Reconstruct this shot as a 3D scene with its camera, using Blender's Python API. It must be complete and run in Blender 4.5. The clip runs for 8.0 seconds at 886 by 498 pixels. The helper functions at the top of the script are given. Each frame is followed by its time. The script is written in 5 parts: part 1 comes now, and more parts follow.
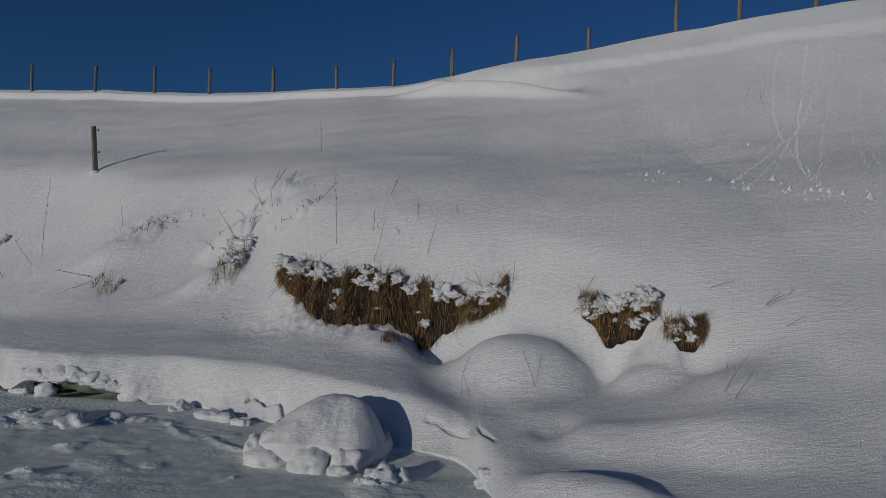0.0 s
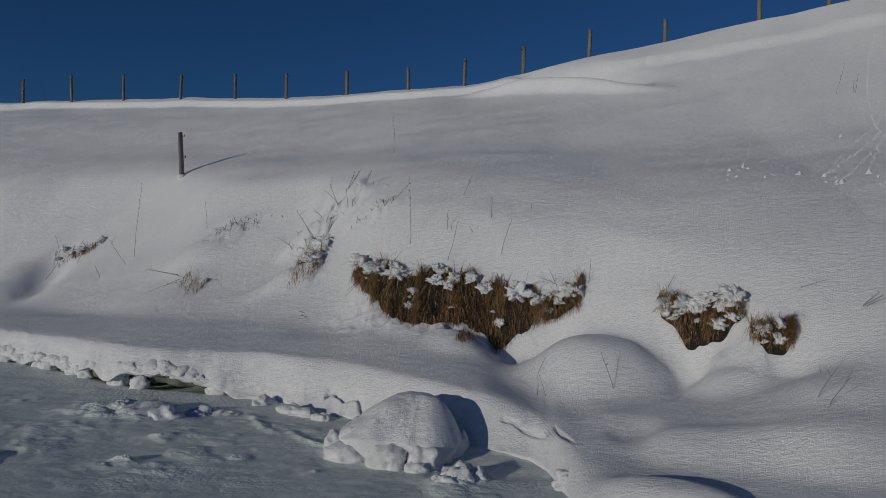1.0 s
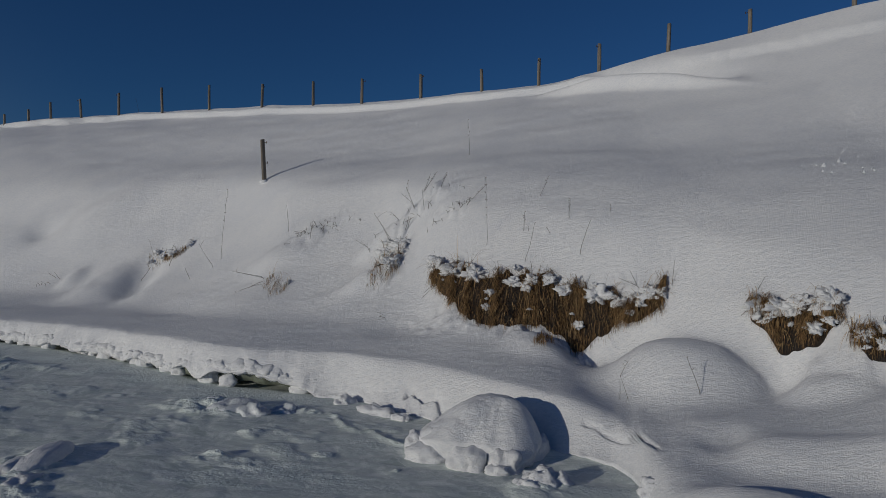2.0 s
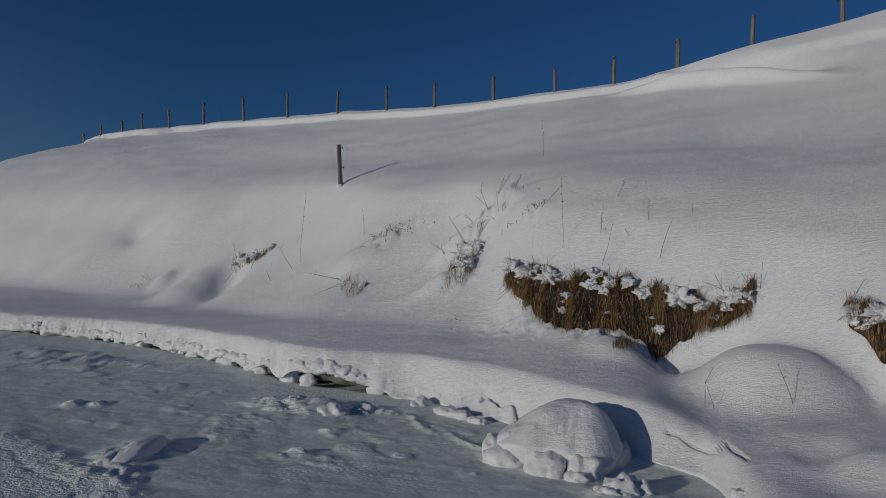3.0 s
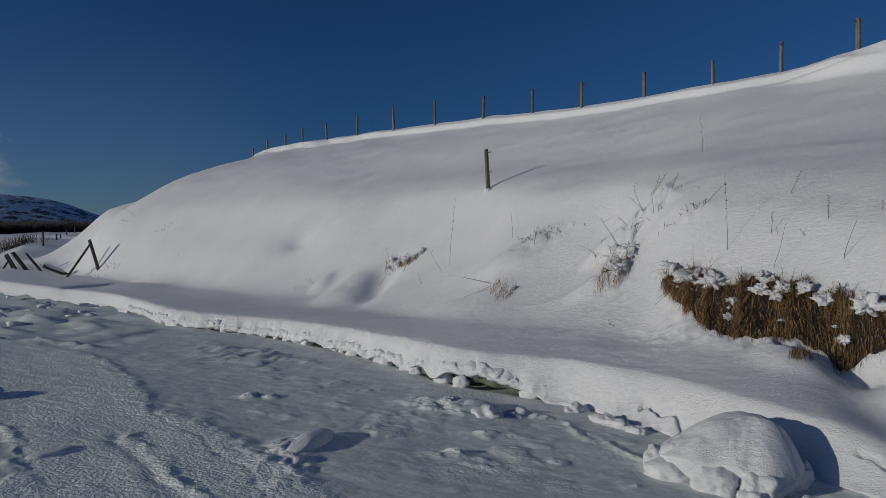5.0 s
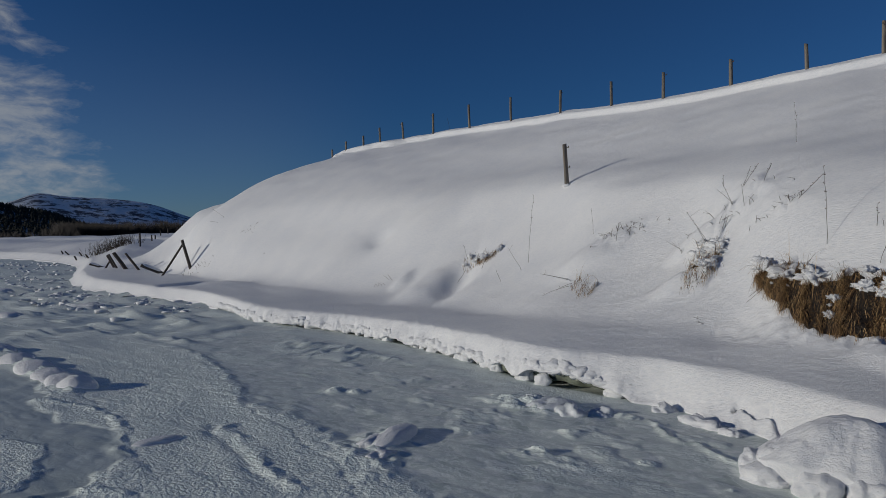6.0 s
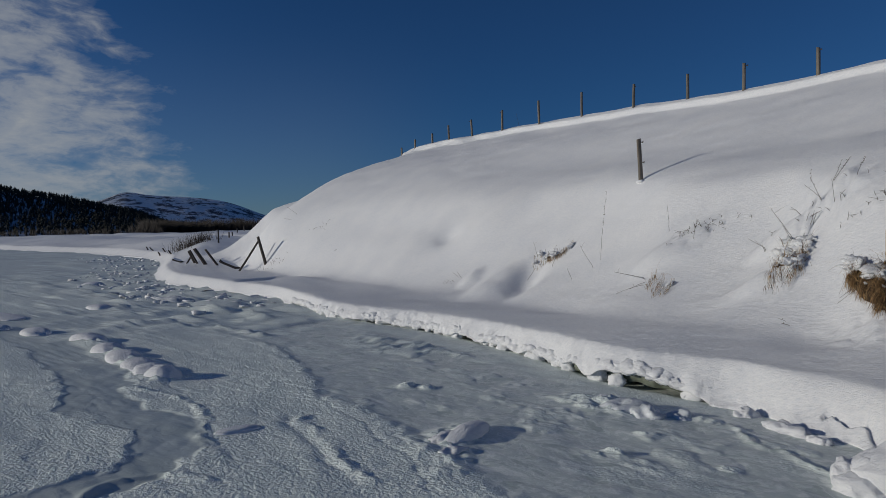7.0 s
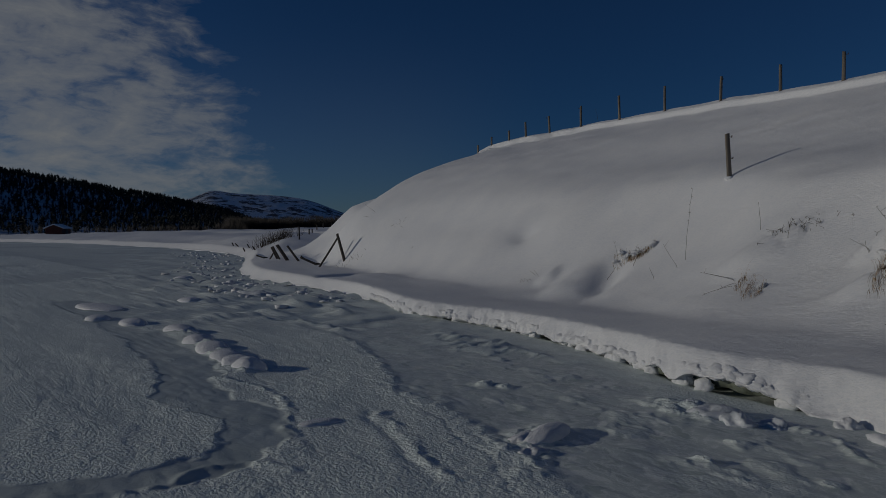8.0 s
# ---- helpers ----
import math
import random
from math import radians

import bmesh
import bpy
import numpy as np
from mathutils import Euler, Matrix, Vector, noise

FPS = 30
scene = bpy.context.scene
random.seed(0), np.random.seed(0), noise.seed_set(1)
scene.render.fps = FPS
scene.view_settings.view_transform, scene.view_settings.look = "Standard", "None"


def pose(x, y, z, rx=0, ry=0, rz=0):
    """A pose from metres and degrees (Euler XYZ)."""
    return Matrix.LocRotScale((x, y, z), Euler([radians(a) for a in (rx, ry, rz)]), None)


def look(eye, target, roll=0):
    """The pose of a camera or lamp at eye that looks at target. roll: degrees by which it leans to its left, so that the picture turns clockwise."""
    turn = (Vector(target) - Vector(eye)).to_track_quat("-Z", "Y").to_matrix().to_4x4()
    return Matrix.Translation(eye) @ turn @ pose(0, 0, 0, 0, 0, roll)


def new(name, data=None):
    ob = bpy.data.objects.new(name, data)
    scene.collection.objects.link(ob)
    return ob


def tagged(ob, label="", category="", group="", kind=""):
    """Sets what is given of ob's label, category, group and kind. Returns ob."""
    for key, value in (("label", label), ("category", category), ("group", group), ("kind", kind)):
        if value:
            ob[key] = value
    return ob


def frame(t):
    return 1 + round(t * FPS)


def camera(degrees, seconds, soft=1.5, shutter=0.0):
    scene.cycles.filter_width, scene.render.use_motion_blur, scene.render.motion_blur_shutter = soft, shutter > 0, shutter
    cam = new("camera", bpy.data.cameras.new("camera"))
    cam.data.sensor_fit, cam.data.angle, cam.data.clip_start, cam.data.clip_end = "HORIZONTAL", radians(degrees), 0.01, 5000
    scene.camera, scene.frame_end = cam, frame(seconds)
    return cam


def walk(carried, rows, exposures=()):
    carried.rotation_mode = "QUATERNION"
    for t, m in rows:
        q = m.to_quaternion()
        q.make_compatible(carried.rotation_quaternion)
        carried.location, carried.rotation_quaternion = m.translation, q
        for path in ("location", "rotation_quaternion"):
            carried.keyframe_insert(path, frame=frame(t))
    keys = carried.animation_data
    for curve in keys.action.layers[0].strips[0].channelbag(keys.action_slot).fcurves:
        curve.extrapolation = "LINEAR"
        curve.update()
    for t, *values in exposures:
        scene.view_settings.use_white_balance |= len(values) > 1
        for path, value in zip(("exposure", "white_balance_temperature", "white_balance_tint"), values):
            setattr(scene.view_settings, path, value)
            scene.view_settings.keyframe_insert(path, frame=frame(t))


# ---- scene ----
cam = camera(67.48, 8.0, soft=0.8)
# seconds, eye, yaw to the left, pitch up, roll
ROWS = [
    (0.0, 0.000, 0.000, 1.702, 0.00, -1.63, 1.48),
    (0.5, -0.021, -0.000, 1.702, 2.81, -1.74, 1.29),
    (1.0, -0.042, -0.002, 1.702, 6.03, -1.85, 1.07),
    (1.5, -0.066, -0.003, 1.702, 9.18, -1.83, 0.79),
    (3.0, -0.137, -0.010, 1.707, 18.40, -1.66, 0.19),
    (3.5, -0.151, -0.011, 1.700, 21.37, -1.46, 0.08),
    (4.0, -0.171, -0.017, 1.705, 24.10, -1.42, 0.23),
    (4.5, -0.197, -0.024, 1.706, 27.41, -1.44, 0.18),
    (5.0, -0.219, -0.031, 1.703, 30.75, -1.31, -0.48),
    (6.5, -0.294, -0.064, 1.697, 40.19, -1.54, -1.12),
    (7.0, -0.318, -0.068, 1.692, 43.04, -1.55, -1.04),
    (7.5, -0.351, -0.076, 1.691, 46.44, -1.69, -1.01),
    (8.0, -0.380, -0.077, 1.691, 49.47, -1.64, -0.78),
]
FADE = [(0.0, -1.66), (3.0, -1.55), (5.0, -1.36), (6.5, -1.18), (7.2, -1.16), (7.4, -1.37), (7.6, -1.76), (7.8, -2.07), (8.0, -2.37)]
walk(cam, [(t, pose(x, y, z, 90 + pitch, 0, yaw) @ pose(0, 0, 0, 0, 0, roll)) for t, x, y, z, yaw, pitch, roll in ROWS], FADE)

# ---- light ----
SUN_EL, SUN_TO = radians(12.5), Vector((-0.67, -0.742))
world = bpy.data.worlds.new("winter_sky")
scene.world = world
world.use_nodes = True
wn, wl = world.node_tree.nodes, world.node_tree.links
sky = wn.new("ShaderNodeTexSky")
sky.sky_type, sky.sun_disc = "NISHITA", False
sky.sun_elevation = SUN_EL
sky.sun_rotation = math.atan2(SUN_TO.x, SUN_TO.y)
sky.altitude, sky.air_density, sky.dust_density, sky.ozone_density = 1500, 1.0, 0.05, 8.0
wl.new(sky.outputs[0], wn["Background"].inputs[0])
wn["Background"].inputs[1].default_value = 0.1
sun = new("sun", bpy.data.lights.new("sun", "SUN"))
sun.data.energy, sun.data.angle, sun.data.color = 4.65, radians(0.53), (1.0, 0.94, 0.82)
sun.matrix_world = look((0, 0, 0), (-SUN_TO.x * math.cos(SUN_EL), -SUN_TO.y * math.cos(SUN_EL), -math.sin(SUN_EL)))
sun.location = (-60, -80, 40)


# ---- numbers: smooth curves and noise ----
def curve(knots, q):
    """Monotone cubic through knots (place, value)."""
    k = np.array(sorted(knots), float)
    xs, ys = k[:, 0], k[:, 1]
    return rows_cubic(xs[None], ys[None], np.asarray(q, float)[None])[0]


def rows_cubic(xs, ys, q):
    """Monotone cubic, one curve a row: xs and ys (n, k), q (n, m)."""
    xs, ys = np.broadcast_arrays(xs, ys)
    h = np.diff(xs, axis=1)
    d = np.diff(ys, axis=1) / h
    a, b = d[:, :-1], d[:, 1:]
    same = a * b > 0
    w1, w2 = 2 * h[:, 1:] + h[:, :-1], h[:, 1:] + 2 * h[:, :-1]
    inner = np.where(same, (w1 + w2) / (w1 / np.where(same, a, 1) + w2 / np.where(same, b, 1)), 0)
    m = np.concatenate([d[:, :1], inner, d[:, -1:]], 1)
    n, k = xs.shape
    qc = np.clip(q, xs[:, :1], xs[:, -1:])
    i = np.clip((qc[:, :, None] >= xs[:, None, :]).sum(2) - 1, 0, k - 2)
    take = lambda v, j: np.take_along_axis(v, j, 1)
    hh = take(h, i)
    s = (qc - take(xs, i)) / hh
    y0, y1, m0, m1 = take(ys, i), take(ys, i + 1), take(m, i), take(m, i + 1)
    return y0 * (1 + 2 * s) * (1 - s) ** 2 + hh * m0 * s * (1 - s) ** 2 + y1 * s * s * (3 - 2 * s) + hh * m1 * s * s * (s - 1)


def lattice(ix, iy, seed):
    n = (ix.astype(np.int64) * 374761393 + iy.astype(np.int64) * 668265263 + seed * 974634777) & 0xFFFFFFFF
    n = ((n ^ (n >> 13)) * 1274126177) & 0xFFFFFFFF
    return ((n ^ (n >> 16)) & 0xFFFF) / 65535.0


def ripple(x, y, size, seed=0):
    """Smooth value noise from -1 to 1 with bumps of that size."""
    x, y = np.asarray(x, float) / size, np.asarray(y, float) / size
    ix, iy = np.floor(x), np.floor(y)
    fx, fy = x - ix, y - iy
    fx, fy = fx**3 * (fx * (6 * fx - 15) + 10), fy**3 * (fy * (6 * fy - 15) + 10)
    a, b = lattice(ix, iy, seed), lattice(ix + 1, iy, seed)
    c, d = lattice(ix, iy + 1, seed), lattice(ix + 1, iy + 1, seed)
    return 2 * ((a * (1 - fx) + b * fx) * (1 - fy) + (c * (1 - fx) + d * fx) * fy) - 1


def fractal(x, y, size, octaves=4, seed=0, gain=0.5):
    total = 0.0
    for o in range(octaves):
        total = total + gain**o * ripple(x + 7.3 * o, y - 3.1 * o, size / 2**o, seed + o)
    return total


def step(a, b, v):
    s = np.clip((np.asarray(v, float) - a) / (b - a), 0, 1)
    return s * s * (3 - 2 * s)


def line_gap(x, y, points):
    """Distance from a broken line."""
    best = np.full(np.shape(x), 1e9)
    for (ax, ay), (bx, by) in zip(points, points[1:]):
        dx, dy = bx - ax, by - ay
        s = np.clip(((x - ax) * dx + (y - ay) * dy) / (dx * dx + dy * dy), 0, 1)
        best = np.minimum(best, np.hypot(x - ax - s * dx, y - ay - s * dy))
    return best


def graded(lo, hi, fine, far_lo, far_hi, grow=1.07):
    """Places along an axis: even between lo and hi, ever wider outside, out to far_lo and far_hi."""
    v = list(np.arange(lo, hi + fine, fine))
    out, d, p = [], fine, v[-1]
    while p < far_hi:
        d *= grow
        p += d
        out.append(p)
    low, d, p = [], fine, v[0]
    while p > far_lo:
        d *= grow
        p -= d
        low.append(p)
    return np.array(low[::-1] + v + out)


# ---- landform: bank toe, shelf, bank top, crest ----
def toe(x):
    return curve([(-400, 20), (-170, 30), (-94, 27), (-56, 22.5), (-45, 19.5), (-33, 14.2), (-28, 11.9), (-22.8, 10.25), (-18.7, 9.8), (-16, 9.6), (-13.7, 9.0),
                  (-10.4, 8.0), (-8.6, 7.95), (-7.3, 7.65), (-5.1, 6.85), (-3.7, 6.3), (-2.6, 6.2), (-1.9, 5.9), (-1.3, 5.55),
                  (-0.4, 5.1), (0.1, 4.9), (0.24, 4.66), (0.34, 4.25), (0.46, 3.85), (0.7, 3.35), (1.1, 2.8), (1.7, 2.2), (3, 1.2), (8, -3), (40, -15), (250, -60)], x)


def spread(x):
    """How much wider the hill lies than its plan, from the eye outward."""
    return 1 + 0.1 * step(-32, -15, x)


def bay(x):
    """Where the bank under the grass lies further back than the rest."""
    return 0.1 * step(-5.4, -1.5, x) * step(2.4, 0.6, x)


def crest_line(x):
    """Place and height of the hill's crest."""
    k = spread(x)
    x = x / k
    y = curve([(-400, 200), (-94, 160), (-40, 40), (-30, 26), (-24, 20.5), (-20, 19.2), (-16.4, 18.4), (-10.85, 17.0), (-5.6, 15.3), (-2.45, 14.2), (0.1, 13.4), (2.3, 12.7), (4.3, 11.8), (6.5, 10.9), (9, 10.6), (40, 12), (250, 10)], x)
    z = curve([(-400, 2.6), (-56, 2.4), (-34, 1.7), (-30, 1.9), (-27, 2.75), (-24, 3.75), (-21.5, 4.6), (-19.5, 5.1), (-17.3, 5.13), (-14, 5.12), (-9, 4.91), (-4, 4.65), (-1.2, 4.64), (0.5, 4.87), (2.3, 5.10), (4.3, 5.34), (6.5, 5.58), (12, 6.1), (250, 6)], x)
    return k * y, 1.7 + k * (z - 1.7)


def hung(x):
    """Where the snow lip hangs over the ice, 0 to 1."""
    return np.clip(step(-14.4, -13.4, x) * step(-2.65, -3.0, x) + 0.7 * step(-19.4, -18.6, x) * step(-17.0, -17.8, x), 0, 1)


def undercut(x):
    """Height of the gap between the ice and the snow lip."""
    return hung(x) * (0.075 + 0.055 * step(-5.2, -4.2, x)) * np.clip(0.8 + 0.55 * ripple(x, 3.1, 0.9, 21) + 0.5 * ripple(x, 1.7, 0.3, 22) + 0.2 * ripple(x, 2.7, 0.14, 23) - 1.3 * step(0.5, 0.8, ripple(x, 5.5, 0.5, 24)) * step(-4.6, -5.2, x), 0, 1.5)


def summed(slope):
    """The running sum of a slope over 0 to 1."""
    q = np.linspace(0, 1, 800)
    v = np.concatenate([[0], np.cumsum((slope(q)[1:] + slope(q)[:-1]) / 2) / 799])
    return lambda f: np.interp(f, q, v)


BROW, ROUND = summed(lambda f: np.exp(-f / 0.05)), summed(lambda f: np.exp(-f / 0.18))
TREAD, BULGE, HEAD = [summed(v) for v in (lambda f: np.exp(-(((f - 0.31) / 0.17) ** 2)), lambda f: np.exp(-((f / 0.45) ** 2)), lambda f: np.exp(-(((f - 0.85) / 0.25) ** 2)))]


def shelf_and_top(x):
    """The back of the shelf and the top of the bank behind it."""
    k, low = spread(x), spread(x) + bay(x)
    x = x / k
    shelf_y = low * curve([(-400, 34), (-170, 44), (-94, 36), (-56, 28), (-30, 15.0), (-18, 11.2), (-12, 9.9), (-6.9, 9.0), (-4, 7.5), (-2.5, 6.6), (-1.3, 5.85), (0, 5.5), (1.2, 5.05), (2, 4.85), (3, 4.4), (4, 4.0), (8, 3.2), (40, 0), (250, -30)], x)
    shelf_z = curve([(-400, 2.0), (-56, 1.4), (-30, 0.7), (-18, 0.48), (-12, 0.46), (-6.9, 0.66), (-4, 0.82), (-2.5, 0.92), (-1.3, 0.88), (-0.6, 0.82), (0, 0.6), (1.2, 0.57), (2, 0.68), (4, 0.84), (8, 1.0)], x)
    top_y = shelf_y + low * curve([(-400, 20), (-30, 2.5), (-24, 1.6), (-20, 1.0), (-12, 1.4), (-6, 1.5), (-3, 1.1), (-1.6, 0.5), (-1, 0.4), (0.5, 0.35), (2, 0.5), (4, 1.2), (8, 1.8)], x)
    top_z = curve([(-400, 2.4), (-56, 1.8), (-30, 1.0), (-24, 1.5), (-21, 2.05), (-18, 1.65), (-12, 1.55), (-6.9, 1.78), (-4, 1.68), (-2.5, 1.5), (-1, 1.24), (0, 1.2), (1.2, 1.15), (2, 1.2), (4, 1.4), (8, 1.6)], x)
    return shelf_y, 1.7 + low * (shelf_z - 1.7), top_y, 1.7 + low * (top_z - 1.7)


def bank(x, y):
    """Height of the snow without its small forms."""
    t = toe(x)
    lip_y = t + curve([(-400, 2), (-40, 0.9), (-12, 0.17), (-4, 0.19), (-2.3, 0.24), (-1.6, 0.4), (-0.9, 0.36), (-0.3, 0.3), (0.2, 0.4), (0.5, 0.75), (0.9, 1.25), (2, 2.1), (4, 2.8), (8, 4)], x)
    lip_z = curve([(-400, 0.9), (-40, 0.5), (-16, 0.3), (-10, 0.27), (-4, 0.38), (-1.5, 0.4), (-0.3, 0.36), (0.3, 0.2), (1, 0.12), (3, 0.25), (8, 0.4)], x)
    shelf_y, shelf_z, top_y, top_z = shelf_and_top(x)
    crest_y, crest_z = crest_line(x)
    shifts, shares = np.linspace(-1.6, 1.6, 9), np.exp(-np.linspace(-1.6, 1.6, 9) ** 2 / 0.8)
    foot_y, foot_z = [0.12 * (i == 3) - 0.05 * (i == 2) + sum(w * shelf_and_top(x + d)[i] for d, w in zip(shifts, shares)) / shares.sum() for i in (2, 3)]
    given, x = x, x / spread(x)
    toe_z = 0.02 + (0.11 + 0.07 * step(-5.2, -4.4, given)) * hung(given)
    edge = step(0.3, 0.8, x) * step(2.6, 1.6, x)
    flat = (0.5 - 0.3 * step(-5.5, -3.5, x)) * step(-24, -14, x) * step(0.3, -0.8, x)
    shelf_z = np.maximum(shelf_z, lip_z + 0.05)
    ys = np.stack([t - 1.0, t, lip_y, lip_y + 0.1, lip_y + 0.1 + (0.62 - 0.3 * edge) * (shelf_y - lip_y - 0.1), shelf_y, top_y, top_y + 3], 1)
    zs = np.stack([0 * t - 0.3, toe_z, lip_z + 0.015, lip_z + 0.03, lip_z + 0.03 + (0.62 - flat + 0.2 * edge) * (shelf_z - lip_z - 0.03), shelf_z, top_z, top_z + 4.0], 1)
    near = rows_cubic(ys, zs, y)
    # hillside: steep over the brow, nearly level half way, then rising to the crest
    f = np.clip((y - foot_y[:, None]) / (crest_y - foot_y)[:, None], 0, 1)
    mixed = [curve(v, x)[:, None] for v in (
        [(-14, 0.5), (-4, 0.25), (-1, 0.8), (1, 0.6), (3, 0.0)], [(-14, 0.75), (-8, 0.35), (-4, 0.3), (-1, 0.5), (1, 0.3), (3, 0.0)],
        [(-28, 0.0), (-14, -0.1), (-8, -0.4), (-2, -0.52), (2, -0.5), (8, -0.5)], [(-30, 1.8), (-18, 1.3), (-12, 0.4), (-8, 0.0)],
        [(-18, 0), (-12, -0.2), (-6, -0.3), (-1, -0.28), (2, 0), (8, 0)])]
    share = lambda q: q + sum(m * table(q) for m, table in zip(mixed, (BROW, ROUND, TREAD, BULGE, HEAD)))
    share = share(f) / share(1.0)
    hillside = foot_z[:, None] + (crest_z - foot_z)[:, None] * share + np.clip(y - foot_y[:, None], -0.4, 0) * 0.9
    ys = np.stack([crest_y, crest_y + 2.0, crest_y + 40, crest_y + 3000], 1)
    zs = np.stack([crest_z, crest_z - 0.12, crest_z - 0.6 * step(-25, -18, x), crest_z], 1)
    gap = np.clip((near - hillside) / 0.16, -1, 1)
    brow = np.where(near < hillside, near, hillside) - 0.04 * (1 - np.abs(gap)) ** 2
    return np.where(y < crest_y[:, None], np.where(y < top_y[:, None] + 2.9, brow, hillside), rows_cubic(ys, zs, y))


def form(x, y, cx, cy, h, rx, ry, turn=0.0, edge=1.0):
    """A mound (or hollow, h below 0) with its middle at cx, cy."""
    c, q = math.cos(radians(turn)), math.sin(radians(turn))
    u, v = ((x - cx) * c + (y - cy) * q) / rx, ((y - cy) * c - (x - cx) * q) / ry
    return h * np.exp(-((u * u + v * v) ** edge))


def ground(x, y):
    """Height of the snow: x (n,), y (n, m)."""
    z = bank(x, y)
    g = np.broadcast_to(x[:, None], y.shape)
    d = y - crest_line(x)[0][:, None]
    # wind-packed rim along the crest, thicker on the higher part of the hill
    rim = 0.17 + 0.04 * ripple(x, 0.3, 2.7, 31) - 0.04 * step(-1.0, 3.0, x)
    back = 0.22 + 0.05 * ripple(x, 1.3, 1.9, 32) + 0.42 * step(-0.5, 3.5, x) + 0.16 * step(-14, -19, x) * (1 + ripple(x, 8.1, 0.8, 34))
    near = (np.abs(x) < 40) * step(-26, -22, x)
    rag = fractal(g, y, 0.3, 3, 33, 0.6) * (0.04 * step(-0.5, 2, g) + 0.11 * step(-14, -18, g))
    wide = 0.09 + 0.2 * step(0.0, 2.0, g)
    z = z - (rim * near)[:, None] * (1 - step(-1.0, 0.0, (d + back[:, None] + rag) / wide)) * step(-5.5, -0.6, d)
    # lower drift that runs out of the crest
    k = spread(g) + bay(g) * step(9.5, 7.8, y)
    u, w = g / k, y / k
    line = 14.05 - 0.71 * (u + 2.2) - w
    z = z + 0.27 * np.exp(-(np.where(line > 0, line / 0.11, line / 0.3) ** 2)) * (step(-1.5, 0.3, u) * step(2.6, 0.9, u))
    z = z - 0.33 * np.exp(-(((line + 0.62) / 0.36) ** 2)) * (step(-0.3, 0.6, u) * step(2.8, 1.2, u))
    # mounds and hollows of the bank
    z = z + form(g, y, 0.74, 6.08, 0.41, 0.6, 0.44, -8, 1.6)
    z = z + form(g, y, -0.55, 6.5, 0.08, 0.34, 0.2, -20, 1.3)
    z = z + form(g, y, -0.14, 6.66, -0.06, 0.15, 0.22, 20)
    z = z + form(g, y, 1.25, 4.62, 0.05, 0.5, 0.16, -10, 1.3)
    z = z + form(g, y, 0.85, 4.85, -0.07, 0.16, 0.2, -20, 1.3)
    z = z + form(g, y, 0.95, 3.98, 0.12, 0.42, 0.16, -14, 1.6)
    z = z + form(g, y, 1.76, 5.62, 0.13, 0.3, 0.22, 10, 1.5)
    z = z + form(g, y, 1.43, 5.75, -0.07, 0.13, 0.22, -25)
    z = z + form(g, y, 2.15, 5.55, -0.05, 0.13, 0.16, 20)
    z = z + form(g, y, 2.45, 5.1, 0.1, 0.45, 0.26, 5, 1.5)
    z = z + k * form(u, w, -2.42, 7.05, 0.12, 0.32, 0.2, 0, 1.4)
    z = z + k * form(u, w, -1.7, 6.15, -0.1, 0.35, 0.3, 0)
    z = z + k * form(u, w, -2.6, 7.95, 0.16, 0.25, 0.22, 0, 1.3)
    z = z + k * form(u, w, -4.25, 8.5, 0.13, 0.4, 0.25, 0, 1.3)
    z = z + k * form(u, w, -7.15, 9.5, -0.17, 0.28, 0.6, 12, 1.1)
    z = z + k * form(u, w, -7.85, 9.35, 0.16, 0.45, 0.5, 10, 1.5)
    z = z + k * form(u, w, -8.75, 9.8, 0.1, 0.2, 0.22, 20, 1.3)
    z = z + k * form(u, w, -6.4, 9.15, 0.07, 0.5, 0.7, -20, 1.3)
    z = z + k * form(u, w, -9.3, 11.1, 0.2, 0.8, 0.45, 15)
    z = z + k * form(u, w, -10.5, 11.05, -0.14, 0.35, 0.2, 0)
    z = z + k * form(u, w, -11.6, 10.6, 0.14, 0.9, 0.5, 10)
    z = z + k * form(u, w, -16.4, 10.1, -0.34, 0.32, 0.7, -10, 1.4)
    z = z + k * form(u, w, -14.9, 10.1, 0.12, 0.9, 0.5, 0)
    # the end of the hill runs out in a low swell
    z = z + form(g, y, -26, 15.8, 0.85, 1.9, 1.6, 20) + form(g, y, -23, 16.5, -0.22, 1.0, 2.2, 0)
    # crack where the shelf has settled
    gap = line_gap(g + 0.03 * ripple(g, y, 0.1, 38), y, [(-0.07, 5.18), (0.12, 5.08), (0.28, 4.92), (0.4, 4.72)])
    z = z - 0.03 * np.exp(-((gap / 0.014) ** 2)) + 0.006 * np.exp(-((gap / 0.05) ** 2))
    gap = line_gap(g + 0.05 * ripple(g, y, 0.09, 42), y + 0.03 * ripple(g, y, 0.07, 43), [(-1.68, 5.93), (-1.42, 5.78), (-1.25, 5.62)])
    z = z - 0.07 * np.exp(-((gap / 0.018) ** 2))
    # crumbled snow under the hanging grass
    rough = np.exp(-(((u + 0.45) / 1.2) ** 4) - ((w - 5.68 + 0.28 * (u + 0.4) * (u < -0.4)) / 0.2) ** 2) + 0.8 * np.exp(-(((u - 1.55) / 0.55) ** 4) - ((w - 5.15) / 0.2) ** 2)
    z = z + rough * (0.035 * fractal(g, y, 0.13, 3, 36) + 0.02 * np.abs(ripple(g, y, 0.2, 37)))
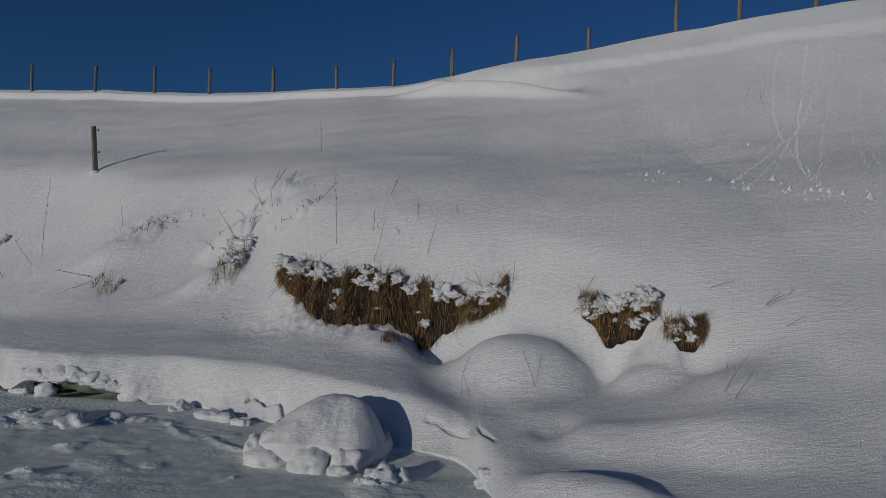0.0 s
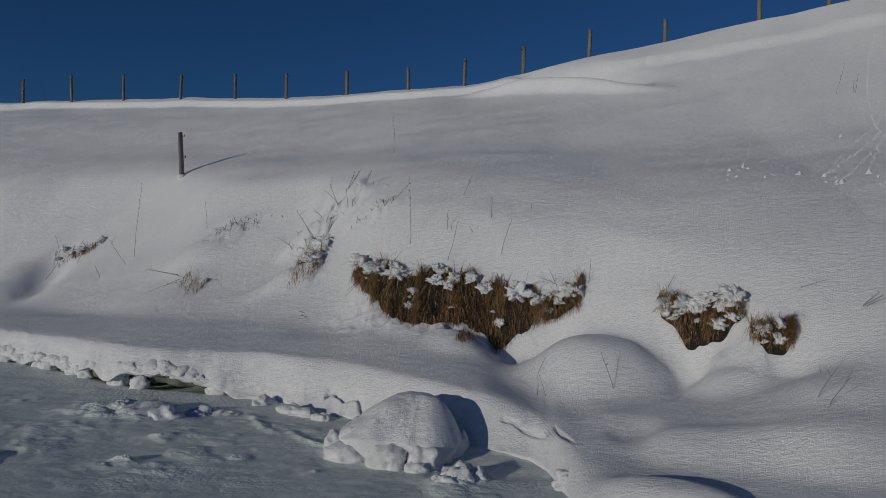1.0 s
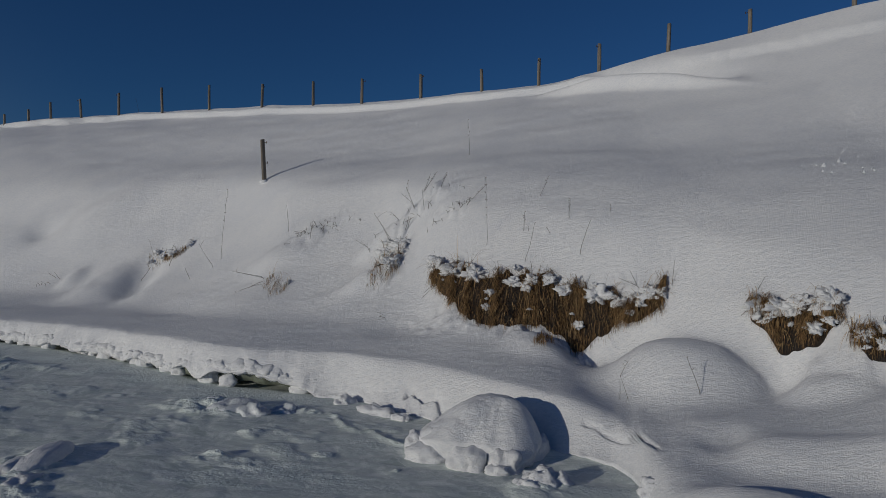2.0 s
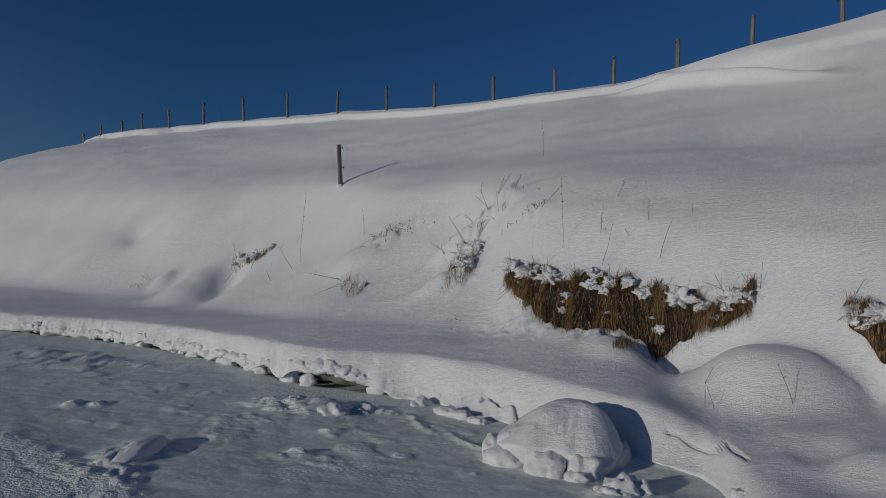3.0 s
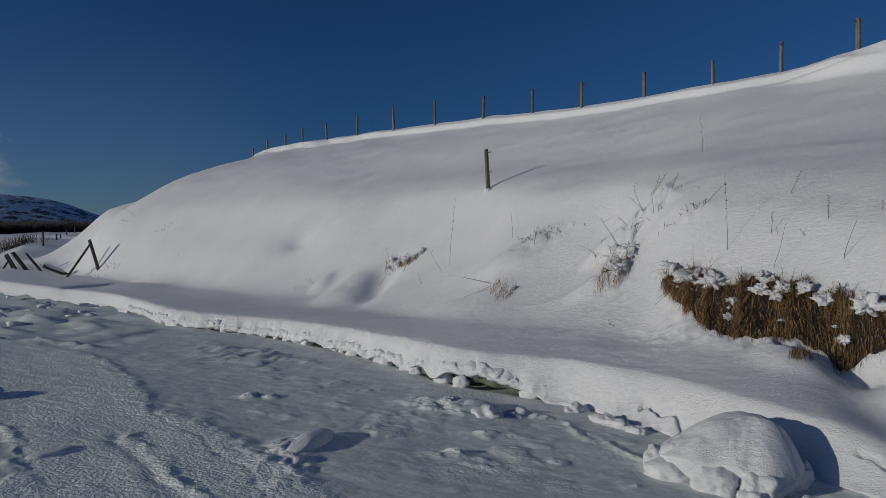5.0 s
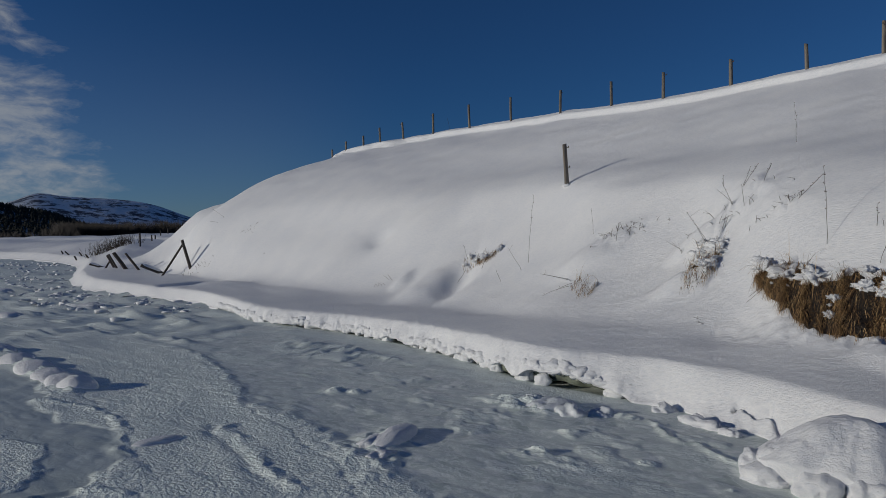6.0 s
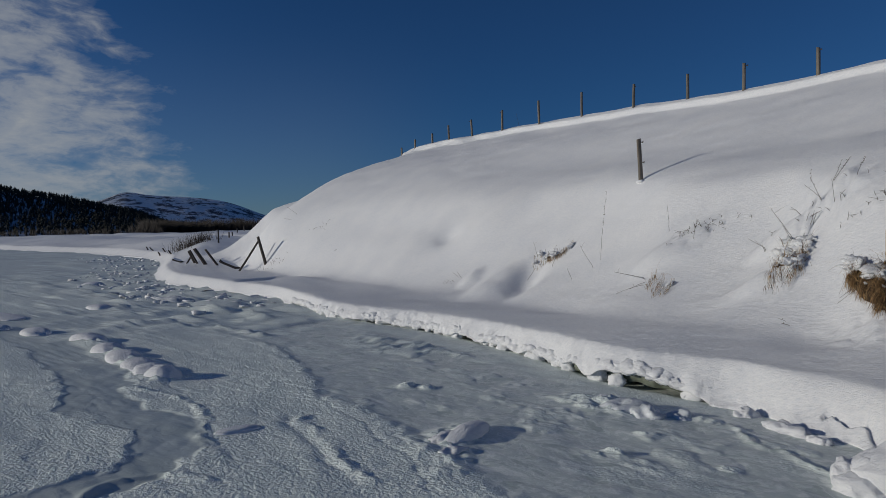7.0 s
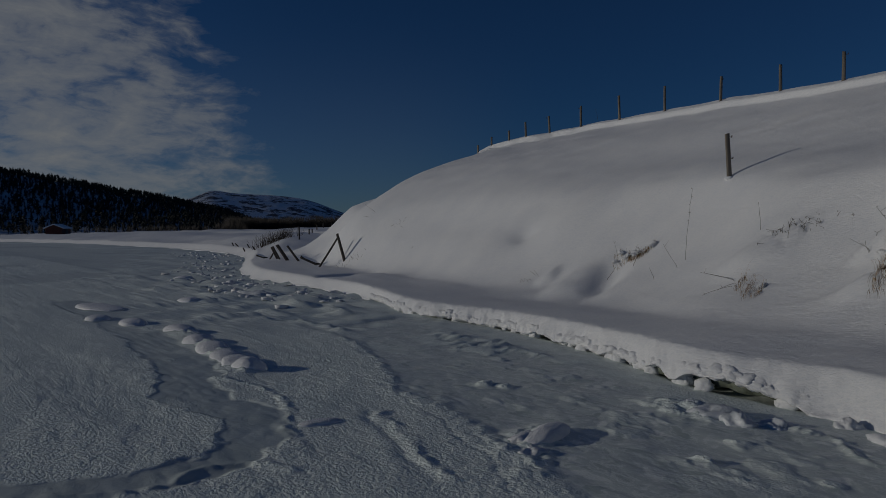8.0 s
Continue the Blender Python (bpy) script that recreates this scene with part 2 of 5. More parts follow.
    # bumps of snow over buried herbs
    tufts = form(g, y, -2.38, 8.99, 1.0, 0.42, 0.36) + 0.6 * form(g, y, -4.25, 9.65, 1.0, 0.42, 0.2) + 0.5 * form(g, y, -2.66, 8.14, 1.0, 0.28, 0.2) + 0.5 * form(g, y, -1.71, 8.46, 1.0, 0.2, 0.12)
    z = z + 0.09 * tufts * np.clip(fractal(g, y, 0.2, 3, 39, 0.6) + 0.2, -0.2, 1.2)
    # small relief: drifts, ripples and grain, and clods on the lip
    v = y - toe(x)[:, None]
    far = 1 + np.clip(v - 8, 0, 60) * 0.05
    z = z + 0.045 * step(0.6, 2.5, v) * fractal(g * 0.7, y, 2.3, 3, 41) + 0.012 * step(0.3, 1, v) * fractal(g * 0.6, y, 0.55, 2, 44)
    z = z + 0.002 * ripple(g + 0.4 * y, y * 1.6, 0.13, 47) + 0.0016 * ripple(g, y, 0.06, 48) / far
    front = step(0.36, 0.05, v) * step(-30, -14, g) * step(0.2, -0.6, g)
    z = z + 0.012 * front * fractal(g, y, 0.25, 2, 51)
    z = z + step(-26, -60, g) * 0.25 * fractal(g, y, 9.0, 3, 57) * step(0, 4, v)
    return z


# ---- materials ----
def material(name):
    m = bpy.data.materials.new(name)
    m.use_nodes = True
    return m, m.node_tree.nodes, m.node_tree.links, m.node_tree.nodes["Principled BSDF"]


def noise_node(n, l, vector, size, detail=4.0, rough=0.5):
    t = n.new("ShaderNodeTexNoise")
    t.inputs["Scale"].default_value, t.inputs["Detail"].default_value, t.inputs["Roughness"].default_value = 1 / size, detail, rough
    l.new(vector, t.inputs["Vector"])
    return t.outputs["Fac"]


def ramp(n, l, value, stops):
    r = n.new("ShaderNodeValToRGB")
    while len(r.color_ramp.elements) < len(stops):
        r.color_ramp.elements.new(0.5)
    for el, (at, colour) in zip(r.color_ramp.elements, stops):
        el.position, el.color = at, (*colour, 1)
    l.new(value, r.inputs[0])
    return r.outputs[0]


def bumped(n, l, p, height, strength, distance, before=None):
    b = n.new("ShaderNodeBump")
    b.inputs["Strength"].default_value, b.inputs["Distance"].default_value = strength, distance
    l.new(height, b.inputs["Height"])
    if before:
        l.new(before, b.inputs["Normal"])
    l.new(b.outputs[0], p.inputs["Normal"])
    return b.outputs[0]


def place_of(n, l, stretch=(1, 1, 1), turn=0.0):
    co, mp = n.new("ShaderNodeTexCoord"), n.new("ShaderNodeMapping")
    l.new(co.outputs["Object"], mp.inputs[0])
    mp.inputs["Scale"].default_value = stretch
    mp.inputs["Rotation"].default_value = (0, 0, radians(turn))
    return mp.outputs[0]


def rough_material(name, dark, light, size, rough=0.8, bump=0.3, detail=6, stretch=(1, 1, 1), bump_size=None, distance=0.01):
    """Two colours mixed by noise at that size (metres), with a finer bump."""
    m, n, l, p = material(name)
    at = place_of(n, l, stretch)
    l.new(ramp(n, l, noise_node(n, l, at, size, detail), [(0.3, dark), (0.7, light)]), p.inputs["Base Color"])
    p.inputs["Roughness"].default_value = rough
    bumped(n, l, p, noise_node(n, l, at, bump_size or size / 4, 8), bump, distance)
    return m


def strand_material(name, stops, rough=0.75):
    """Each strand has a colour of its own."""
    m, n, l, p = material(name)
    g = n.new("ShaderNodeNewGeometry")
    l.new(ramp(n, l, g.outputs["Random Per Island"], stops), p.inputs["Base Color"])
    p.inputs["Roughness"].default_value = rough
    return m


def snow_material(name, grain):
    m, n, l, p = material(name)
    at, wind = place_of(n, l), place_of(n, l, (0.45, 1.3, 1), 8)
    broad = ramp(n, l, noise_node(n, l, at, 0.9, 5), [(0.3, (0.92, 0.93, 0.95)), (0.7, (1.0, 1.0, 1.0))])
    fine = ramp(n, l, noise_node(n, l, wind, 0.03, 3, 0.75), [(0.3, (0.82, 0.84, 0.865)), (0.5, (0.90, 0.905, 0.915)), (0.7, (0.955, 0.955, 0.955))])
    both = n.new("ShaderNodeMix")
    both.data_type, both.blend_type = "RGBA", "MULTIPLY"
    both.inputs["Factor"].default_value = 1.0
    l.new(broad, both.inputs["A"])
    l.new(fine, both.inputs["B"])
    l.new(both.outputs["Result"], p.inputs["Base Color"])
    p.inputs["Roughness"].default_value, p.inputs["Specular IOR Level"].default_value = 0.62, 0.25
    first = bumped(n, l, p, noise_node(n, l, wind, 0.045, 6, 0.72), 1.0, 0.014 * grain)
    bumped(n, l, p, noise_node(n, l, at, 0.014, 3, 0.8), 1.0, 0.009 * grain, first)
    return m


def swirl(n, l, vector, size):
    """Noise drawn out by another noise, like snow blown over ice."""
    bend = n.new("ShaderNodeTexNoise")
    bend.inputs["Scale"].default_value, bend.inputs["Detail"].default_value = 1 / (3 * size), 3
    l.new(vector, bend.inputs["Vector"])
    add = n.new("ShaderNodeVectorMath")
    add.operation = "MULTIPLY_ADD"
    add.inputs[1].default_value = (2.2 * size, 2.2 * size, 0)
    l.new(bend.outputs["Color"], add.inputs[0])
    l.new(vector, add.inputs[2])
    return noise_node(n, l, add.outputs[0], size, 8, 0.62)


def ice_material():
    """Grey ice, dusted with snow in streaks; frost where the attribute frost is high, bare where clear is."""
    m, n, l, p = material("river_ice")
    at, wind = place_of(n, l), place_of(n, l, (0.85, 1.15, 1), -20)
    frost, clear = n.new("ShaderNodeAttribute"), n.new("ShaderNodeAttribute")
    frost.attribute_name, clear.attribute_name = "frost", "clear"
    streak = ramp(n, l, swirl(n, l, wind, 0.22), [(0.28, (0.43, 0.495, 0.47)), (0.40, (0.53, 0.60, 0.57)), (0.455, (0.77, 0.82, 0.79)), (0.50, (0.59, 0.655, 0.625)), (0.56, (0.65, 0.71, 0.68)), (0.61, (0.84, 0.88, 0.85)), (0.68, (0.69, 0.745, 0.715))])
    bare = ramp(n, l, swirl(n, l, wind, 0.5), [(0.3, (0.46, 0.52, 0.51)), (0.75, (0.64, 0.70, 0.69))])
    white = ramp(n, l, noise_node(n, l, at, 0.05, 5, 0.7), [(0.3, (0.74, 0.815, 0.785)), (0.6, (0.86, 0.925, 0.89))])

    def mix(f, a, b):
        x = n.new("ShaderNodeMix")
        x.data_type = "RGBA"
        l.new(f, x.inputs["Factor"])
        l.new(a, x.inputs["A"])
        l.new(b, x.inputs["B"])
        return x.outputs["Result"]

    l.new(mix(frost.outputs["Fac"], mix(clear.outputs["Fac"], streak, bare), white), p.inputs["Base Color"])
    gloss = n.new("ShaderNodeMapRange")
    gloss.inputs["To Min"].default_value, gloss.inputs["To Max"].default_value = 0.38, 0.7
    l.new(frost.outputs["Fac"], gloss.inputs["Value"])
    l.new(gloss.outputs[0], p.inputs["Roughness"])
    p.inputs["Specular IOR Level"].default_value = 0.35
    grain = n.new("ShaderNodeMath")
    grain.operation = "MULTIPLY"
    l.new(noise_node(n, l, wind, 0.03, 3, 0.6), grain.inputs[0])
    l.new(frost.outputs["Fac"], grain.inputs[1])
    first = bumped(n, l, p, swirl(n, l, wind, 0.1), 0.7, 0.012)
    bumped(n, l, p, grain.outputs[0], 1.0, 0.024, first)
    return m


SNOW = snow_material("snow", 1.0)
ICE = ice_material()
# wet green ice; its dark tones also paint the shade under the lip
SHADED_GREEN_ICE = rough_material("wet_green_ice_with_shade", (0.05, 0.058, 0.042), (0.28, 0.31, 0.25), 0.2, rough=0.2, bump=0.3)
WOOD = rough_material("weathered_wood", (0.09, 0.078, 0.064), (0.26, 0.225, 0.185), 0.05, stretch=(1, 1, 0.08), bump=0.7, bump_size=0.012)
DARK_WOOD = rough_material("dark_wet_wood", (0.03, 0.025, 0.02), (0.11, 0.09, 0.075), 0.06, stretch=(1, 1, 0.1), bump=0.7, bump_size=0.015)
STALK = strand_material("dry_stalk", [(0.0, (0.018, 0.012, 0.008)), (0.6, (0.05, 0.034, 0.022)), (1.0, (0.13, 0.09, 0.055))])
GRASS = strand_material("dry_grass", [(0.0, (0.03, 0.016, 0.007)), (0.35, (0.12, 0.065, 0.025)), (0.75, (0.33, 0.19, 0.075)), (1.0, (0.52, 0.36, 0.17))])
RIME = rough_material("rimed_ice", (0.50, 0.54, 0.57), (0.84, 0.86, 0.88), 0.12, rough=0.45, bump=0.8, bump_size=0.03, distance=0.012)
# soil, blackened further to stand in for shade in gaps
SOIL_AND_SHADE = rough_material("soil_and_shade", (0.006, 0.004, 0.003), (0.028, 0.018, 0.011), 0.04, bump=1.0, bump_size=0.03, distance=0.03)
RUST = rough_material("rusty_iron", (0.04, 0.02, 0.012), (0.11, 0.06, 0.035), 0.02)


# ---- building ----
def sheet(name, X, Y, Z, mat, parent=None, **masks):
    """A smooth mesh over a grid of places; masks become attributes of its points."""
    n, k = X.shape
    verts = np.stack([X, Y, Z], -1).reshape(-1, 3)
    a = np.arange(n * k).reshape(n, k)
    faces = np.stack([a[:-1, :-1], a[1:, :-1], a[1:, 1:], a[:-1, 1:]], -1).reshape(-1, 4)
    me = bpy.data.meshes.new(name)
    me.vertices.add(len(verts))
    me.vertices.foreach_set("co", verts.ravel())
    me.loops.add(faces.size)
    me.loops.foreach_set("vertex_index", faces.ravel())
    me.polygons.add(len(faces))
    me.polygons.foreach_set("loop_start", np.arange(0, faces.size, 4))
    me.polygons.foreach_set("use_smooth", np.ones(len(faces), bool))
    me.materials.append(mat)
    me.update(calc_edges=True)
    for key, values in masks.items():
        me.attributes.new(key, "FLOAT", "POINT").data.foreach_set("value", values.astype(np.float32).ravel())
    ob = new(name, me)
    if parent:
        ob.parent = parent
    return ob


def part(name, bm, mat, parent=None, label="", smooth=True):
    me = bpy.data.meshes.new(name)
    bm.to_mesh(me)
    bm.free()
    me.polygons.foreach_set("use_smooth", np.full(len(me.polygons), smooth))
    me.materials.append(mat)
    ob = new(name, me)
    if parent:
        ob.parent = parent
    if label:
        tagged(ob, label)
    return ob


def soup(name, verts, faces, mat, parent=None, smooth=True):
    """One mesh from many small pieces."""
    me = bpy.data.meshes.new(name)
    me.from_pydata(verts, [], faces)
    me.polygons.foreach_set("use_smooth", np.full(len(me.polygons), smooth))
    me.materials.append(mat)
    me.update()
    ob = new(name, me)
    if parent:
        ob.parent = parent
    return ob


def ground_z(x, y):
    return float(ground(np.array([float(x)]), np.array([[float(y)]]))[0, 0])


# ---- snow-covered ground, with a lip that hangs over the ice ----
XS = graded(-9.0, 3.0, 0.017, -2600, 1500, 1.03)
TOE, GAP = toe(XS), undercut(XS)
CREST = crest_line(XS)[0]
HALF = TOE + np.clip(2.6 + np.clip(XS - 0.2, 0, 30), 0, 0.45 * (CREST - TOE))
near_rows, hill_rows = np.linspace(0, 1, 130)[:-1] ** 1.25, 1 - (1 - np.linspace(0, 1, 190)) ** 1.45
far_rows = np.cumsum(0.05 * 1.07 ** np.arange(125))
gy = np.hstack([TOE[:, None] + (HALF - TOE)[:, None] * near_rows, HALF[:, None] + (CREST + 0.6 - HALF)[:, None] * hill_rows, CREST[:, None] + 0.6 + far_rows])
gx = np.repeat(XS[:, None], gy.shape[1], 1)
V = gy - TOE[:, None]
gz = ground(XS, gy)
JAG = 0.6 * (0.08 * ripple(XS, 0.5, 0.31, 61) + 0.06 * ripple(XS, 0.5, 0.12, 62) + 0.035 * ripple(XS, 0.5, 0.06, 63)) * step(-25, -14, XS) * step(0.6, -0.4, XS)
FACE = step(0.42, 0.12, V) * (step(-30, -14, XS) * step(0.4, -0.9, XS))[:, None]
LUMPS = (0.01 + 0.03 * step(0.3, 0.1, gz)) * fractal(gx, 1.3 * gz, 0.22, 3, 64, 0.5) + 0.03 * np.abs(fractal(gx, gz, 0.09, 3, 65, 0.6)) * step(0.24, 0.06, gz)
gy = gy - JAG[:, None] * np.exp(-np.clip(gz - undercut(XS)[:, None], 0, 9) / 0.05) * (V < 0.5) - FACE * LUMPS * (0.35 + 0.65 * hung(XS))[:, None]
gz = gz + FACE * 0.005 * fractal(gx, gy, 0.08, 3, 66, 0.6)
HUNG = step(0.0, 0.012, GAP)
FOOT = 0.02 + (0.11 + 0.07 * step(-5.2, -4.4, XS)) * hung(XS)
gz = gz + ((np.where(GAP > 0.01, GAP, -0.03) + 0.01 - FOOT) * step(0.0, 0.3, hung(XS)))[:, None] * np.exp(-V / 0.045)
under = [(1.5, -0.06, 0), (1.3, 0.6 * GAP - 0.02, 0), (0.4, 0.9 * GAP, 0.3), (0.12, GAP + 0.01, 0.7), (0.03, GAP + 0.008, 1), (-0.005, GAP + 0.004, 1)]
ux = np.repeat(XS[:, None], len(under), 1)
uy = np.stack([TOE + d - j * JAG for d, h, j in under], 1)
uz = np.stack([(h * HUNG - 0.08 * (1 - HUNG)) + 0 * XS for d, h, j in under], 1)
tagged(sheet("ground", np.hstack([ux, gx]), np.hstack([uy, gy]), np.hstack([uz, gz]), SNOW), "deep wind-smoothed white snow over the river bank and hillside", "snow", kind="structure")

# ---- river ice ----
CHANNEL = [(-19, 3.6), (-15.2, 3.55), (-12.3, 3.4), (-9.2, 2.95), (-7.5, 2.38), (-6.65, 2.42), (-6.1, 2.5), (-5.5, 2.25), (-5.15, 1.85), (-5.05, 1.4), (-5.1, 1.0), (-5.6, 0.2)]
EDGE = [(-60, 9), (-24, 7.5), (-16, 6.2), (-11.47, 5.68), (-9.93, 5.63), (-8.85, 5.45), (-7.67, 5.02), (-6.28, 4.3), (-5.97, 4.08), (-5.1, 4.05), (-4.48, 3.83), (-3.92, 3.61), (-3.39, 3.47), (-2.83, 3.26), (-2.3, 2.7), (-1.9, 1.8), (-1.7, 0)]
CRACK = [(-5.45, 3.5), (-5.28, 3.35), (-4.88, 3.25), (-4.48, 3.11), (-4.24, 2.97), (-3.7, 2.84)]
INNER = [(-5.85, 3.95), (-5.0, 3.75), (-4.4, 3.5), (-3.8, 3.3), (-3.3, 3.0)]
SIDE = [(-7.86, 2.86), (-7.2, 3.04), (-6.48, 3.04), (-5.66, 2.57), (-5.35, 2.46)]
LOW = [(-5.4, 0.5), (-4.97, 1.03), (-4.88, 1.36), (-5.1, 1.66), (-5.01, 1.92), (-4.6, 2.1)]
LEVEE = [(-2.35, 5.6), (-1.9, 5.15), (-1.45, 4.95)]
IX = graded(-8.2, -0.2, 0.019, -2600, 1500, 1.045)
IY = graded(1.0, 5.4, 0.019, -60, 90, 1.045)
ix, iy = np.meshgrid(IX, IY, indexing="ij")
wob = 0.08 * ripple(ix, iy, 0.3, 71) + 0.05 * ripple(ix, iy, 0.12, 72)
edge_y = np.interp(ix, [p[0] for p in EDGE], [p[1] for p in EDGE])
frost = step(-0.10, 0.14, edge_y - iy + 0.8 * wob) * step(-1.6, -1.9, ix)
width = np.interp(ix, [-15, -9, -7, -5], [0.5, 0.42, 0.34, 0.26])
channel = step(1.0, 0.75, (line_gap(ix, iy, CHANNEL) + wob) / width)
frost = frost * (1 - channel) * (1 - 0.75 * step(0.15, 0.45, ripple(ix, iy, 5.0, 73)) * step(-9, -14, ix))
clear = np.maximum(channel, step(0.1, 0.5, ripple(ix * 0.25 - 3, iy, 3.2, 77)) * step(-18, -24, ix))
rows_ = 1.0 * ripple(ix + iy * 0.4, iy * 1.3 - ix * 0.3, 0.05, 81) + 0.6 * ripple(ix + iy * 0.5, iy * 1.5 - ix * 0.4, 0.13, 82) + 0.35 * ripple(ix, iy, 0.04, 80)
iz = 0.014 * fractal(ix * 0.6, iy * 1.2, 0.7, 4, 5) + 0.006 * np.abs(ripple(ix * 0.8 + 0.4 * iy, iy * 1.8, 0.22, 6)) + frost * (0.008 + 0.0032 * rows_ * (1 - 0.6 * step(0, 0.6, ripple(ix, iy, 1.7, 86))) + 0.008 * fractal(ix, iy, 0.9, 2, 83))
iz = iz + frost * (0.01 * np.exp(-((line_gap(ix, iy, EDGE) / 0.12) ** 2)) + 0.010 * ripple(ix, iy, 0.06, 84) * step(0.3, 0.0, line_gap(ix, iy, EDGE)))
PILLOWS = [(-12.1, 3.84), (-10.6, 3.66), (-9.7, 3.55), (-8.8, 3.43), (-8.1, 3.34)]
for lines, high, wide in ((PILLOWS, 0.07, 0.2), (CRACK, 0.014, 0.04), (SIDE, 0.018, 0.05), (LOW, 0.02, 0.05), (LEVEE, 0.02, 0.03)):
    gap = line_gap(ix + 0.3 * wob, iy + 0.5 * wob, lines)
    iz = iz + high * np.exp(-((gap / wide) ** 2)) * (1 + 0.6 * ripple(ix, iy, 0.09, 85))
gap = line_gap(ix + 0.25 * wob, iy + 0.25 * wob, INNER)
iz = iz - 0.008 * np.exp(-((gap / 0.02) ** 2)) - 0.01 * np.exp(-((line_gap(ix + 0.1, iy + 0.08, CRACK) / 0.05) ** 2))
back = toe(IX)[:, None] - iy
heap = step(-11, -14, ix) * step(6.5, 1.0, back - 0.08 * np.abs(ix + 14).clip(0, 40))
heap = np.maximum(heap, 0.45 * np.exp(-((ix + 7.4) / 1.6) ** 2 - ((back - 0.95) / 0.6) ** 2))
heap = np.maximum(heap, 0.35 * step(-9, -11, ix) * step(3, 1, back))
iz = iz + heap * 0.1 * np.clip(fractal(ix * 0.9, iy, 0.45, 3, 91, 0.6) + 0.05, -0.1, 2)
frost = np.maximum(frost, step(0.02, 0.1, heap * np.clip(fractal(ix * 0.9, iy, 0.45, 3, 91, 0.6) + 0.1, 0, 2)))
frost = np.maximum(frost, 0.8 * step(0.4, 1.6, fractal(ix * 0.5, iy * 1.6, 1.1, 4, 93, 0.6) + 0.5 * step(1.2, 0.1, back)))
swell = np.clip(fractal(ix * 0.8 + 0.3 * iy, iy * 1.3, 0.5, 4, 99, 0.6) - 0.62, 0, 2) * (1 - channel) * step(4.5, 0.5, back) * step(-20, -14, ix)
iz = iz + 0.022 * swell
frost = np.maximum(frost, 0.4 * step(0.02, 0.5, swell))
CRUSTS_NEAR = [(-3.95, 3.9, 0.5, 0.26, 0.04, 100), (-3.3, 5.5, 0.6, 0.3, 0.05, 10), (-3.6, 5.62, 0.4, 0.2, 0.05, 0), (-0.35, 4.4, 0.3, 0.18, 0.035, 0), (-3.55, 3.45, 0.35, 0.14, 0.04, 120), (-2.5, 5.6, 0.17, 0.09, 0.042, -20), (-2.27, 5.52, 0.09, 0.05, 0.030, 0), (-2.78, 4.95, 0.11, 0.07, 0.036, 0), (-2.78, 4.36, 0.16, 0.09, 0.050, 15), (-2.5, 4.33, 0.19, 0.09, 0.036, -10), (-5.52, 4.9, 0.19, 0.12, 0.072, 20), (-5.3, 4.98, 0.12, 0.08, 0.042, 0), (-1.4, 4.42, 0.08, 0.06, 0.021, 0)]
CRUSTS_FAR = [(-2.0, 4.6, 0.1, 0.07, 0.018, 0), (-7.55, 6.45, 0.3, 0.16, 0.060, 20), (-7.2, 6.75, 0.35, 0.18, 0.072, 10), (-6.7, 6.6, 0.22, 0.14, 0.066, 0), (-8.1, 6.8, 0.3, 0.15, 0.078, 30), (-6.2, 6.55, 0.18, 0.1, 0.048, 0), (-10.1, 5.88, 0.3, 0.15, 0.078, 10), (-10.6, 5.9, 0.22, 0.13, 0.072, 10), (-11.25, 5.85, 0.28, 0.16, 0.090, 10), (-11.9, 7.15, 0.45, 0.22, 0.144, 10), (-12.7, 7.3, 0.55, 0.22, 0.120, 10), (-14.2, 7.2, 0.7, 0.3, 0.120, 15)]
for cx, cy, rx, ry, h, turn in CRUSTS_NEAR + CRUSTS_FAR:
    lump = form(ix, iy, cx, cy, 1.0, 0.9 * rx, 0.9 * ry, turn, 1.5) * np.clip(0.8 + 0.6 * fractal(ix, iy, 0.12, 3, int(97 - 10 * cx), 0.6), 0, 1.6)
    iz = iz + 0.8 * h * lump
    frost = np.maximum(frost, 0.9 * step(0.25, 0.8, lump))
iz = iz - 0.05 * step(0.0, -0.3, back)
tagged(sheet("river", ix, iy, iz, ICE, frost=np.clip(frost, 0, 1), clear=np.clip(clear, 0, 1)), "frozen river, grey ice with frost crust and wind-blown snow", "ice", kind="structure")

# ---- the side of the river behind the camera ----
bx = graded(-20, 20, 4, -2600, 1500, 1.2)
by = np.array([-40, -44, -50, -60, -100, -300, -1000, -2500.0])
bz = np.array([-0.3, 0.8, 1.5, 2, 2.4, 3, 4, 6.0])
tagged(sheet("backdrop", *np.meshgrid(bx, by, indexing="ij"), np.repeat(bz[None], len(bx), 0) + 0.2 * fractal(*np.meshgrid(bx, by, indexing="ij"), 30, 2, 95), SNOW), "snowy field on the other side of the river", "snow", kind="structure")

# ---- green ice under the lip, its colour darkened for the gap's shade ----
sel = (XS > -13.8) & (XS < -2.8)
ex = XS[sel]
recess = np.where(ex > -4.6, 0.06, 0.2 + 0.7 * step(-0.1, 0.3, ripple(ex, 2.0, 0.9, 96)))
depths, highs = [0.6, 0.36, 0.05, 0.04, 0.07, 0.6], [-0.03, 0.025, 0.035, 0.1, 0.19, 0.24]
tagged(sheet("bank_ice", np.repeat(ex[:, None], 6, 1), np.stack([toe(ex) + d + recess + 0.05 * ripple(ex, 9, 0.3, 97) + 0.03 * ripple(ex, 9, 0.1, 99) for d in depths], 1), np.stack([h + 0.02 * ripple(ex, 4 + d, 0.2, 98) for d, h in zip(depths, highs)], 1), SHADED_GREEN_ICE), "wet greenish ice, coloured darker as if shaded, under the snow lip", "ice", kind="structure")


